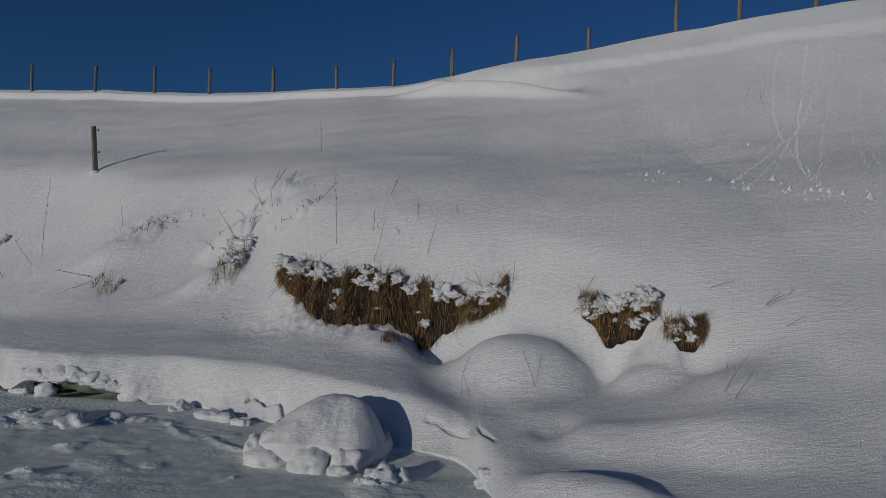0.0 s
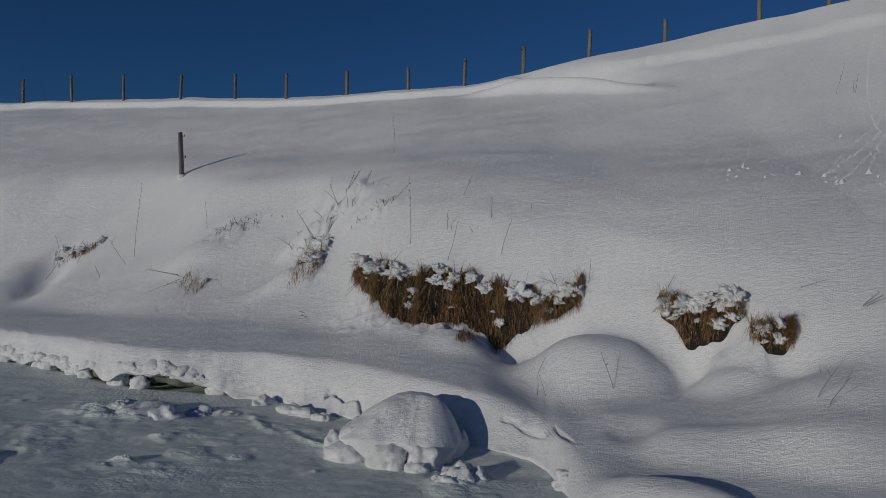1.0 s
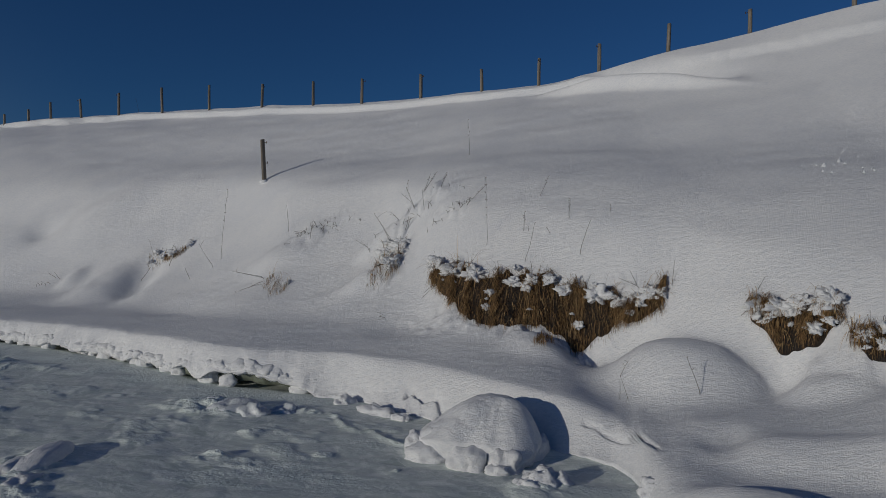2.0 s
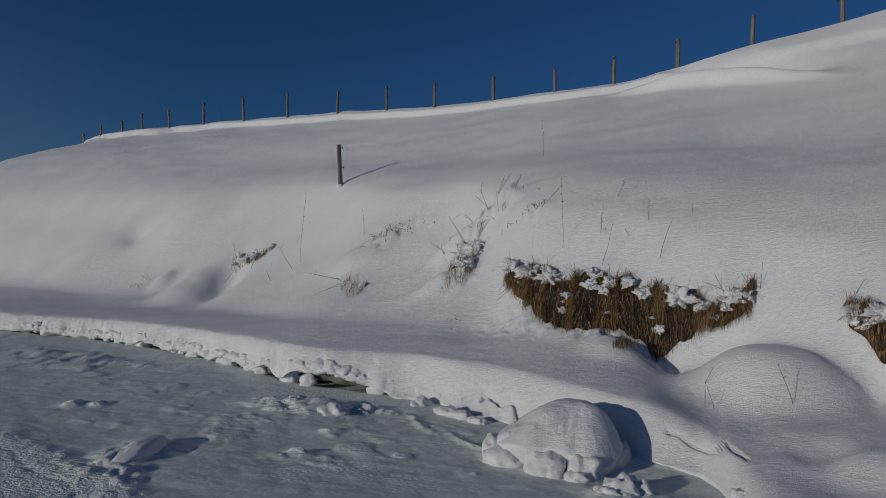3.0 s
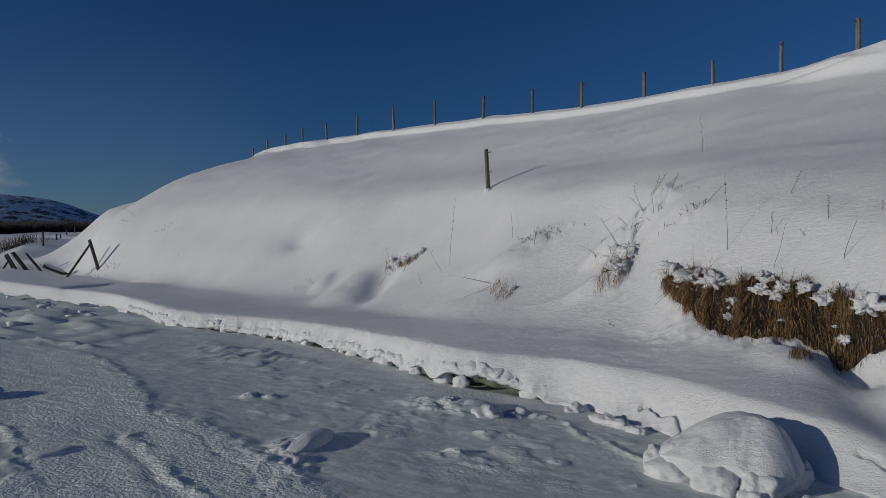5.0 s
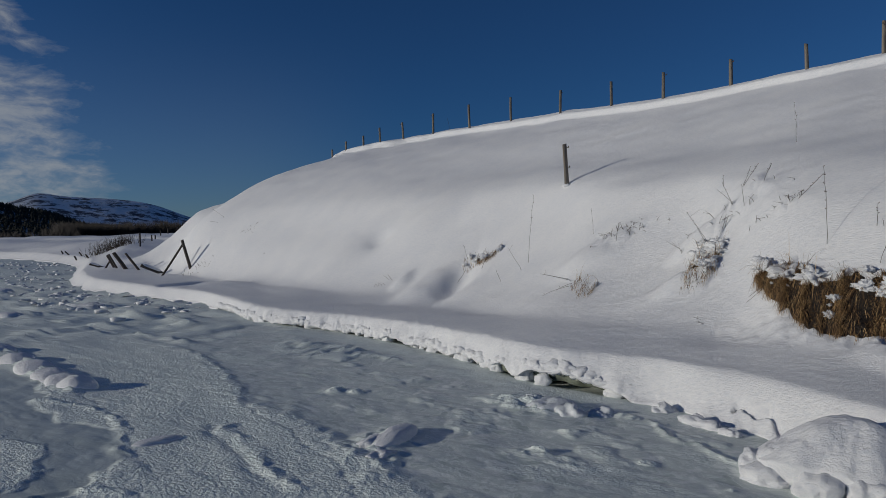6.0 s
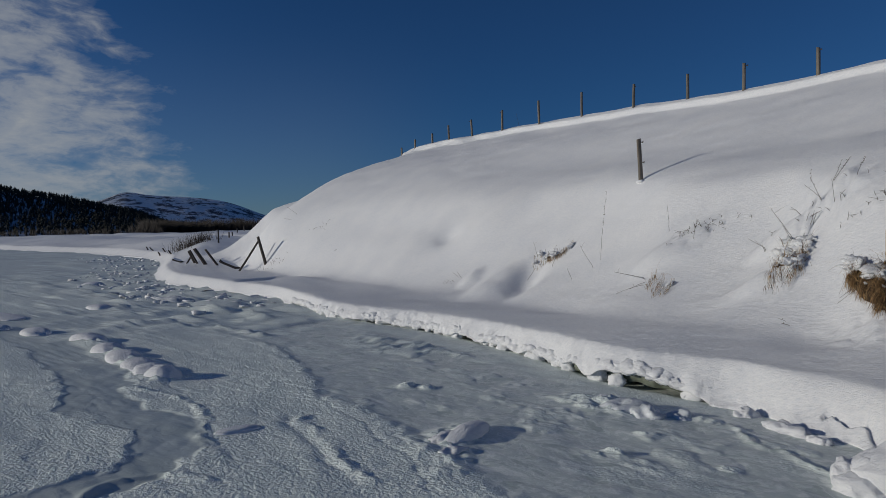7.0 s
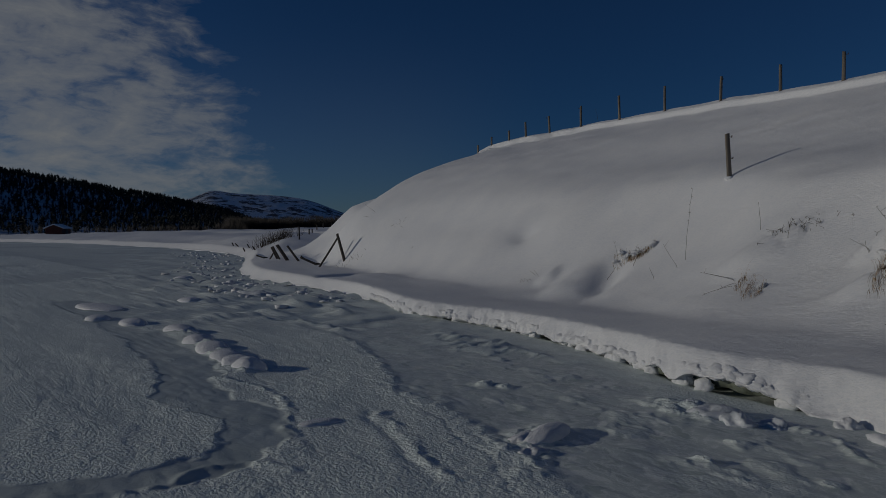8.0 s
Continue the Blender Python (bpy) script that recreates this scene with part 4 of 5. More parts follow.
grass_bank("grass_bank", "wisp of dead grass at the foot of the bank", [(-0.58, 6.35), (-0.49, 6.36), (-0.42, 6.47)],
           [(-0.59, 6.44), (-0.51, 6.57), (-0.44, 6.74)], 140, 0.13, 17, 0, hang=0.7, bare=False)


# ---- dry weed stalks ----
def tube(verts, faces, line, radius, sides=5, taper=0.6):
    k = len(verts)
    for i, p in enumerate(line):
        d = (line[min(i + 1, len(line) - 1)] - line[max(i - 1, 0)]).normalized()
        a = d.orthogonal().normalized()
        b = d.cross(a)
        r = radius * (1 - (1 - taper) * i / (len(line) - 1))
        verts += [tuple(p + r * (math.cos(2 * math.pi * j / sides) * a + math.sin(2 * math.pi * j / sides) * b)) for j in range(sides)]
    for i in range(len(line) - 1):
        for j in range(sides):
            m = (j + 1) % sides
            faces.append((k + i * sides + j, k + i * sides + m, k + (i + 1) * sides + m, k + (i + 1) * sides + j))


def stalk(x, y, dx, dz, seed, radius=0.0035, buds=0, twigs=0, bend=0.04, label="thin dry weed stalk standing in the snow", name="weed_stalk", parent=None):
    """A dry stem whose tip lies dx to the side of its foot and dz above it."""
    rnd = random.Random(seed)
    az = math.atan2(-x, y)
    side = Vector((math.cos(az), math.sin(az), 0))
    tip_ = side * dx + Vector((0, 0, dz)) + Vector((0, rnd.uniform(-0.1, 0.1) * dz, 0))
    wig = Vector((rnd.uniform(-1, 1), rnd.uniform(-1, 1), 0)) * bend * tip_.length
    line = [tip_ * s + wig * math.sin(math.pi * s) + Vector((rnd.uniform(-1, 1), rnd.uniform(-1, 1), 0)) * 0.006 * tip_.length for s in [i / 9 for i in range(10)]]
    line[0] -= Vector((0, 0, 0.05))
    verts, faces = [], []
    tube(verts, faces, line, radius)
    for i in range(buds):
        s = 1 - 0.5 * i / max(buds, 1)
        p = line[min(9, int(s * 9))]
        q = p + (side * rnd.choice((-1, 1)) + Vector((0, 0, 0.7))).normalized() * rnd.uniform(0.012, 0.022)
        tube(verts, faces, [p, (p + q) / 2, q], radius * 1.3, 4, 1.2)
    for i in range(twigs):
        p = line[rnd.randint(3, 8)]
        q = p + Vector((rnd.uniform(-1, 1), rnd.uniform(-0.5, 0.5), rnd.uniform(0.0, 1))) * 0.25 * tip_.length
        tube(verts, faces, [p, p * 0.5 + q * 0.5 + Vector((0, 0, 0.01)), q], radius * 0.7, 4, 0.4)
    ob = soup(name, verts, faces, STALK, parent)
    ob.location = (x, y, ground_z(x, y))
    return tagged(ob, label, "dry plant", "dry stalks in the snow")


for i, (x, y, dx, dz, buds, twigs) in enumerate([
        (-6.12, 10.12, 0.16, 1.17, 6, 0), (-6.17, 9.97, -0.21, 0.39, 0, 1), (-1.25, 7.76, -0.03, 0.80, 11, 0), (-1.99, 10.67, -0.02, 0.56, 4, 0), (-0.17, 7.31, 0.11, 0.37, 0, 0), (-0.67, 8.22, 0.10, 0.24, 6, 0), (-0.30, 7.71, 0.01, 0.22, 5, 0),
        (-0.82, 7.76, 0.01, 0.22, 4, 0), (-2.61, 8.61, -0.29, 0.47, 3, 1), (-2.62, 8.61, -0.17, 0.29, 0, 1), (-4.82, 9.96, -0.03, 0.42, 0, 0), (0.15, 7.66, 0.01, 0.09, 0, 2)]):
    stalk(x, y, dx, dz, 200 + i, 0.003, buds, twigs, bend=0.03, label="tall thin dry weed stalk standing in the snow")
for i, (x, y, dx, dz, buds, twigs) in enumerate([
        (-2.40, 9.26, 0.18, 0.29, 9, 0), (-2.41, 9.26, 0.10, 0.27, 3, 0), (-2.11, 9.10, 0.09, 0.20, 6, 0), (-2.73, 9.61, 0.00, 0.15, 2, 0), (-2.45, 8.99, -0.19, 0.19, 0, 1), (-2.47, 9.00, -0.11, 0.26, 2, 1), (-2.30, 8.90, -0.03, 0.27, 0, 0),
        (-2.55, 8.82, 0.05, 0.19, 0, 1), (-2.52, 8.85, 0.04, 0.16, 0, 0), (-1.63, 8.42, 0.25, 0.26, 5, 1), (-1.70, 8.43, -0.02, 0.10, 0, 2), (-2.08, 8.49, 0.01, 0.09, 0, 2), (-2.19, 8.99, 0.09, 0.05, 0, 2), (-2.15, 8.47, 0.01, 0.06, 0, 1)]):
    stalk(x, y, dx, dz, 230 + i, 0.003, buds, twigs, bend=0.03, label="dry branched herb stem with snow about its foot")
for i, (x, y, dx, dz, buds, twigs) in enumerate([
        (-0.78, 7.45, 0.11, 0.44, 2, 0), (-0.51, 7.64, -0.04, 0.06, 0, 2), (-0.76, 7.74, -0.01, 0.07, 0, 1), (0.72, 6.78, 0.02, 0.25, 0, 0), (0.43, 6.86, -0.21, 0.09, 0, 1), (0.40, 6.89, -0.07, 0.14, 0, 1), (1.40, 6.36, 0.06, 0.12, 0, 1),
        (1.30, 6.24, 0.03, 0.12, 0, 1), (1.24, 6.25, 0.07, 0.07, 0, 0), (2.39, 5.94, 0.20, 0.08, 0, 1), (2.78, 5.69, 0.12, 0.12, 2, 0), (2.79, 5.69, 0.14, 0.10, 0, 0), (2.80, 5.68, 0.14, 0.08, 0, 0), (2.86, 5.48, 0.13, 0.10, 0, 0)]):
    stalk(x, y, dx, dz, 260 + i, 0.0024, buds, twigs, bend=0.03, label="short bent dry stem poking out of the snow")
for i, (x, y, dx, dz, buds, twigs) in enumerate([
        (3.01, 5.74, 0.04, 0.05, 0, 1), (0.81, 5.55, -0.11, 0.29, 3, 0), (0.19, 5.62, 0.00, 0.17, 0, 0), (0.20, 5.87, 0.07, 0.15, 0, 2), (0.26, 5.60, -0.06, 0.18, 0, 0), (2.11, 4.90, 0.17, 0.29, 0, 1), (2.15, 4.81, 0.13, 0.26, 0, 1),
        (2.29, 5.25, -0.01, 0.05, 0, 1), (4.55, 10.21, 0.09, 0.44, 0, 1), (4.78, 10.13, 0.02, 0.25, 2, 0), (4.76, 10.15, 0.01, 0.17, 0, 0), (5.30, 9.64, 0.00, 0.05, 0, 1), (0.22, 5.99, 0.06, 0.04, 0, 0), (-2.44, 7.50, -0.08, 0.03, 0, 2)]):
    stalk(x, y, dx, dz, 290 + i, 0.0024, buds, twigs, bend=0.03, label="thin dry stalk leaning over a snow mound")
for i, (x, y, dx, dz, buds, twigs) in enumerate([
        (-10.14, 10.94, -0.13, 0.10, 0, 1), (-10.01, 10.89, -0.09, 0.14, 0, 0), (-10.21, 11.66, 0.38, 0.03, 0, 0), (-6.53, 9.84, -0.08, 0.19, 0, 1), (-8.01, 10.57, 0.17, 0.25, 0, 0), (-7.41, 10.55, 0.11, 0.24, 0, 0), (-20.54, 13.92, -0.36, 0.28, 0, 0),
        (-20.69, 13.76, -0.26, 0.04, 0, 0), (-14.63, 19.38, -0.10, 0.47, 0, 0), (-16.61, 12.60, -0.07, -0.05, 0, 1), (-2.39, 7.44, -0.08, 0.02, 0, 2), (-18.65, 13.39, -0.15, -0.09, 0, 2)]):
    stalk(x, y, dx, dz, 320 + i, 0.0038, buds, twigs, bend=0.03, label="dry stem half buried in the snow of the hillside")
for i, (x, y, dx, dz, buds, twigs) in enumerate([
        (-4.70, 8.95, -0.48, 0.11, 0, 1), (-4.73, 8.98, -0.41, 0.08, 0, 0), (-4.67, 8.85, -0.42, -0.15, 0, 1), (-4.64, 8.73, -0.40, -0.19, 0, 1), (-4.66, 8.91, -0.27, -0.12, 0, 1), (-4.62, 8.95, 0.09, 0.05, 0, 0), (-4.23, 8.58, 0.08, 0.12, 0, 1),
        (-4.39, 8.53, 0.12, -0.07, 0, 0), (-4.41, 8.47, 0.01, -0.09, 0, 0), (-2.76, 8.03, -0.07, -0.08, 0, 0), (-2.73, 8.06, -0.07, -0.10, 0, 1), (-2.61, 8.01, 0.07, -0.12, 0, 1), (-2.70, 8.15, 0.12, -0.30, 0, 0)]):
    stalk(x, y, dx, dz, 350 + i, 0.0027, buds, twigs, bend=0.09, label="thin dry twig bent over the snow beside a tuft")
for i, (x, y, dx, dz, buds, twigs) in enumerate([
        (-3.02, 8.77, -0.22, 0.13, 0, 1), (-3.03, 8.76, -0.09, 0.10, 0, 1), (-3.04, 8.76, -0.03, 0.13, 0, 0), (-1.82, 7.68, -0.23, -0.22, 0, 1), (-1.82, 7.70, -0.17, -0.14, 0, 1), (-1.85, 7.67, -0.09, -0.16, 0, 0), (-1.81, 7.66, -0.05, -0.22, 0, 0),
        (-0.49, 6.43, -0.08, -0.04, 0, 1), (-0.50, 6.43, 0.08, 0.04, 0, 1), (-8.14, 11.10, -0.07, 0.25, 0, 1), (-7.63, 10.90, 0.09, 0.24, 0, 1), (-7.99, 10.85, -0.09, -0.18, 0, 1), (2.06, 5.67, -0.07, -0.09, 0, 1)]):
    stalk(x, y, dx, dz, 380 + i, 0.0022, buds, twigs, bend=0.09, label="fine drooping wisp of dry grass at a tuft")


def brush(x, y, wide, count, high, seed, label):
    """A patch of short withered stems that stick out of the snow."""
    rng = np.random.default_rng(seed)
    z0 = ground_z(x, y)
    root = tagged(new("withered_herb"), label, "dry plant")
    root.location = (x, y, z0)
    for i in range(count):
        verts, faces = [], []
        px, py = x + rng.normal(0, wide), y + rng.normal(0, wide * 0.5)
        p = Vector((px - x, py - y, ground_z(px, py) - z0 - 0.03))
        q = p + Vector((rng.normal(0, 0.5), rng.normal(0, 0.3), rng.uniform(0.35, 1.0))) * high * rng.uniform(0.35, 1.0)
        m = (p + q) / 2 + Vector((rng.normal(0, 0.02), 0, 0.02))
        tube(verts, faces, [p, m, q], 0.004, 4, 0.5)
        if rng.random() < 0.4:
            tube(verts, faces, [m, m + Vector((rng.normal(0, 0.06), 0, 0.02))], 0.003, 4, 0.5)
        soup("stem", verts, faces, STALK, root)


brush(-4.25, 9.65, 0.2, 30, 0.2, 401, "withered brown herbs poking through the snow")
brush(-3.90, 9.70, 0.14, 12, 0.17, 409, "withered brown herbs poking through the snow")
brush(-2.38, 8.99, 0.26, 16, 0.17, 402, "withered herbs among bumps of snow on the slope")
brush(-1.71, 8.46, 0.1, 16, 0.12, 403, "withered brown stems poking through the snow")
brush(-3.47, 9.61, 0.03, 6, 0.08, 405, "dark withered stems poking through the snow")
brush(-10.3, 10.75, 0.1, 8, 0.14, 406, "withered stems half buried in the snow")
brush(-18.3, 13.4, 0.27, 9, 0.17, 407, "withered stems half buried in the snow")
brush(-20.15, 12.61, 0.33, 22, 0.24, 408, "withered grass round a broken fence post")


# ---- broken fence by the river ----
def timber(name, foot, tip_, radius, label, seed, mat=None, snow=False):
    foot, tip_ = Vector(foot), Vector(tip_)
    d = tip_ - foot
    ob = stake(name, d.length, radius, mat or DARK_WOOD, sunk=0.25, seed=seed)
    ob.matrix_world = Matrix.Translation(foot) @ d.to_track_quat("Z", "Y").to_matrix().to_4x4()
    if snow:
        b = blob("snow_strip", radius * 1.25, d.length * 0.46, radius * 1.1, seed, SNOW, ob, lumps=0.12, level=3)
        bpy.context.view_layer.update()
        b.matrix_world = Matrix.Translation((foot + tip_) / 2 + Vector((0, 0, radius * 0.8))) @ d.to_track_quat("Y", "Z").to_matrix().to_4x4()
    return tagged(ob, label, "fence timber", "broken fence by the river")


def beside(x, y, dx, dz):
    """The place dx to the side, as seen from the river, and dz above the ground at x, y."""
    az = math.atan2(-x - 0.25, y)
    return (x + dx * math.cos(az), y + dx * math.sin(az), ground_z(x, y) + dz)


def ground_at(x, y):
    return (x, y, ground_z(x, y))


timber("broken_post", ground_at(-20.87, 12.75), beside(-20.87, 12.75, -0.24, 0.96), 0.056, "thick dark broken fence post leaning over", 501)
timber("brace", ground_at(-21.68, 12.19), beside(-21.68, 12.19, 0.69, 1.07), 0.036, "dark wooden brace propped against a broken post", 502)
timber("fallen_rail", ground_at(-22.87, 12.85), beside(-22.87, 12.85, -0.67, 0.31), 0.066, "fallen thick rail with snow on its top", 503, snow=True)
timber("leaning_post", ground_at(-24.76, 13.01), beside(-24.76, 13.01, -0.44, 0.64), 0.046, "dark leaning fence post in the snow", 504)
timber("leaning_post", ground_at(-25.53, 12.90), beside(-25.53, 12.90, -0.40, 0.65), 0.07, "thick dark leaning fence post in the snow", 505)
timber("leaning_post", ground_at(-26.23, 12.91), beside(-26.23, 12.91, -0.27, 0.55), 0.04, "dark leaning stake in the snow", 506)
timber("leaning_post", ground_at(-26.58, 12.97), beside(-26.58, 12.97, -0.23, 0.50), 0.05, "dark leaning fence post in the snow", 507)
timber("leaning_post", ground_at(-27.01, 12.85), beside(-27.01, 12.85, 0.21, 0.37), 0.035, "thin dark leaning stake in the snow", 508)
timber("fallen_rail", ground_at(-28.12, 13.19), beside(-28.12, 13.19, -0.41, 0.14), 0.05, "short fallen rail with snow on it", 510, snow=True)
for i, (x, y, h) in enumerate([(-42.14, 22.42, 0.9), (-54.5, 30.1, 0.5), (-60, 33.5, 0.5), (-66, 37.5, 0.55), (-74, 43, 0.6), (-82, 49, 0.9), (-88, 54, 1.2), (-96, 60, 1.3)]):
    fence_post(x, y, ground_z(x, y) + h, 0.06, (0, 0), "dark fence post in the snow behind the river", 520 + i, mat=DARK_WOOD, group="far fence posts")
for i, (x, y, dx, dz) in enumerate([(-48.63, 21.67, -0.17, 0.29), (-43.47, 19.75, -0.17, 0.26), (-47.4, 20.76, -0.13, 0.28), (-56.46, 23.73, -0.12, 0.28), (-54.0, 23.12, -0.27, 0.27)]):
    timber("leaning_post", ground_at(x, y), beside(x, y, dx, dz), 0.05, "short dark stake stump in the snow", 540 + i)
rng = np.random.default_rng(9)
verts, faces = [], []
for i in range(330):
    f = rng.random()
    x, y = -44 - 8 * f + rng.normal(0, 0.5), 20.4 + 6.5 * f + rng.normal(0, 0.5)
    p = Vector((x, y, ground_z(x, y) - 0.05))
    q = p + Vector((rng.normal(0, 0.2), rng.normal(0, 0.2), rng.uniform(0.3, 0.95)))
    tube(verts, faces, [p, (p + q) / 2, q], 0.012, 3, 0.5)
tagged(soup("reeds", verts, faces, STALK), "row of dry reeds along a snowy ditch", "dry plant", kind="stuff")


# ---- distance ----
def hill(name, near, far_, left, right, rise, label, mat, cat, seed):
    """A long slope between two distances, over bearings left to right (degrees from +y); rise: (bearing, height at its top)."""
    az = np.linspace(left, right, 160)
    f = np.linspace(0, 1, 40)
    A, F = np.meshgrid(az, f, indexing="ij")
    R = near + (far_ - near) * F
    X, Y = -R * np.sin(np.radians(A)), R * np.cos(np.radians(A))
    top = curve(rise, az)[:, None]
    Z = 1 + (top - 1) * step(0.0, 1.0, F) ** 0.85 + 0.02 * top * fractal(X, Y, far_ * 0.08, 4, seed) * F
    return tagged(sheet(name, X, Y, Z, mat), label, cat, kind="structure"), (near, far_, left, right, rise)


def hill_z(spec, az, f, seed):
    near, far_, left, right, rise = spec
    r = near + (far_ - near) * f
    x, y = -r * math.sin(radians(az)), r * math.cos(radians(az))
    top = float(curve(rise, [az])[0])
    s = float(step(0.0, 1.0, np.array(f)))
    return x, y, 1 + (top - 1) * s**0.85 + 0.02 * top * float(fractal(np.array(x), np.array(y), far_ * 0.08, 4, seed)) * f


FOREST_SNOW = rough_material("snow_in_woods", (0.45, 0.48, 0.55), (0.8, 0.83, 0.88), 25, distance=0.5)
# needles near black: the hillside's shade is put into their colour
SHADED_PINE = strand_material("shaded_pine_needles", [(0.0, (0.005, 0.007, 0.006)), (0.6, (0.011, 0.015, 0.010)), (1.0, (0.026, 0.03, 0.022))], 0.9)
BARE = strand_material("bare_twigs", [(0.0, (0.01, 0.008, 0.007)), (1.0, (0.035, 0.028, 0.025))], 0.9)
RISE = [(56, 2), (59, 4), (62, 6), (65, 12), (68, 28), (70, 34), (73, 44), (76, 52), (80, 63), (84, 73), (90, 90), (100, 100), (125, 90)]
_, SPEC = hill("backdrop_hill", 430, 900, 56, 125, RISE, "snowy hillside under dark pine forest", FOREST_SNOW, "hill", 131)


def mountain_skin():
    m, n, l, p = material("snowy_mountain")
    at, band = place_of(n, l), place_of(n, l, (1, 1, 3.5))
    mask = n.new("ShaderNodeMath")
    mask.operation = "ADD"
    l.new(noise_node(n, l, at, 85, 8, 0.7), mask.inputs[0])
    half = n.new("ShaderNodeMath")
    half.operation = "MULTIPLY"
    half.inputs[1].default_value = 0.6
    l.new(noise_node(n, l, band, 60, 6, 0.75), half.inputs[0])
    l.new(half.outputs[0], mask.inputs[1])
    l.new(ramp(n, l, mask.outputs[0], [(0.73, (0.05, 0.06, 0.09)), (0.80, (0.88, 0.90, 0.94))]), p.inputs["Base Color"])
    p.inputs["Roughness"].default_value = 0.8
    bumped(n, l, p, noise_node(n, l, at, 90, 8), 0.8, 18)
    return m


hill("backdrop_mountain", 2900, 4000, 52, 76, [(52, 30), (55, 60), (57.8, 108), (61.3, 190), (64.2, 214), (66.6, 224), (68.5, 240), (70, 205), (72, 160), (76, 60)], "flat-topped snowy mountain with rock bands", mountain_skin(), "mountain", 141)


def conifer(verts, faces, x, y, z, h, rng, pine):
    """A dark tree: trunk, then a crown of many small drooping clumps."""
    k = len(verts)
    r = 0.012 * h
    verts += [(x + r * c, y + r * s_, z + q) for q in (-0.5, h * 0.8) for c, s_ in ((1, 0), (-0.5, 0.87), (-0.5, -0.87))]
    faces += [(k, k + 1, k + 4, k + 3), (k + 1, k + 2, k + 5, k + 4), (k + 2, k, k + 3, k + 5)]
    tiers = 7
    for i in range(tiers):
        s = i / (tiers - 1)
        if pine:
            w = h * 0.2 * math.sin(math.pi * (0.18 + 0.75 * s)) * rng.uniform(0.6, 1.25)
            c = z + h * (0.42 + 0.56 * s)
            tall = h * 0.12
        else:
            w = h * 0.17 * (1.05 - s) * rng.uniform(0.75, 1.2)
            c = z + h * (0.12 + 0.86 * s)
            tall = h * 0.17
        ox, oy = rng.normal(0, 0.16 * w) * (2 if pine else 1), rng.normal(0, 0.16 * w) * (2 if pine else 1)
        k = len(verts)
        verts.append((x + ox, y + oy, c + tall * rng.uniform(0.5, 0.8)))
        turn = rng.uniform(0, 6)
        for j in range(6):
            a = turn + j * math.pi / 3
            q = w * rng.uniform(0.55, 1.2)
            verts.append((x + ox + q * math.cos(a), y + oy + q * math.sin(a), c - tall * rng.uniform(0.1, 0.6)))
        verts.append((x + ox, y + oy, c - 0.3 * tall))
        faces += [(k, k + 1 + j, k + 1 + (j + 1) % 6) for j in range(6)] + [(k + 7, k + 1 + (j + 1) % 6, k + 1 + j) for j in range(6)]


rng = np.random.default_rng(21)
verts, faces = [], []
for i in range(8000):
    az = rng.uniform(57, 96)
    f = rng.uniform(0.02, 1.0) ** 0.8
    x, y, z = hill_z(SPEC, az, f, 131)
    if float(ripple(np.array(x), np.array(y), 60.0, 151)) + 0.5 * float(ripple(np.array(x), np.array(y), 22.0, 152)) > (1.0 if f > 0.3 else 1.3):
        continue
    conifer(verts, faces, x, y, z - 0.3, rng.uniform(4, 9) * (1.0 if az > 64 else 0.85), rng, rng.random() < 0.75)
for i in range(420):
    az = rng.uniform(56, 100)
    f = 1.0 - 0.03 * rng.random()
    x, y, z = hill_z(SPEC, az, f, 131)
    conifer(verts, faces, x, y, z - 0.3, rng.uniform(3.5, 8), rng, rng.random() < 0.8)
tagged(soup("far_woods", verts, faces, SHADED_PINE, smooth=False), "dark pine and spruce forest on the hillside", "forest", kind="stuff")


def bare_thicket(name, az0, az1, r0, r1, count, high, seed, label):
    """A belt of bare bushes and birches: fans of fine twigs."""
    rng = np.random.default_rng(seed)
    verts, faces = [], []
    for i in range(count):
        az, r = rng.uniform(az0, az1), rng.uniform(r0, r1)
        x, y = -r * math.sin(radians(az)), r * math.cos(radians(az))
        z, h = 1.4 + 0.004 * r, high * rng.uniform(0.5, 1.1)
        for j in range(16):
            k = len(verts)
            a, lean = rng.uniform(0, 6.3), rng.uniform(0.05, 0.5)
            tx, ty, tz = h * lean * math.cos(a), h * lean * math.sin(a), h * rng.uniform(0.5, 1.0)
            w = 0.05 + 0.012 * h
            verts += [(x - w, y, z - 0.5), (x + w, y, z - 0.5), (x + tx * 0.5 + w, y + ty * 0.5, z + tz * 0.6), (x + tx * 0.5 - w, y + ty * 0.5, z + tz * 0.6), (x + tx, y + ty, z + tz)]
            faces += [(k, k + 1, k + 2, k + 3), (k + 3, k + 2, k + 4)]
    return tagged(soup(name, verts, faces, BARE, smooth=False), label, "bushes", kind="stuff")


bare_thicket("far_thicket", 66, 79, 330, 400, 110, 4, 31, "belt of bare leafless bushes at the edge of a field")
bare_thicket("far_thicket", 57, 67.5, 380, 430, 620, 9.0, 32, "belt of bare leafless trees beyond the snowy field")
bare_thicket("far_thicket", 79, 92, 330, 390, 60, 5, 33, "scattered bare bushes below the forest")
bare_thicket("far_thicket", 66, 68.5, 250, 262, 16, 5, 34, "bare bushes beside a barn in the snow")


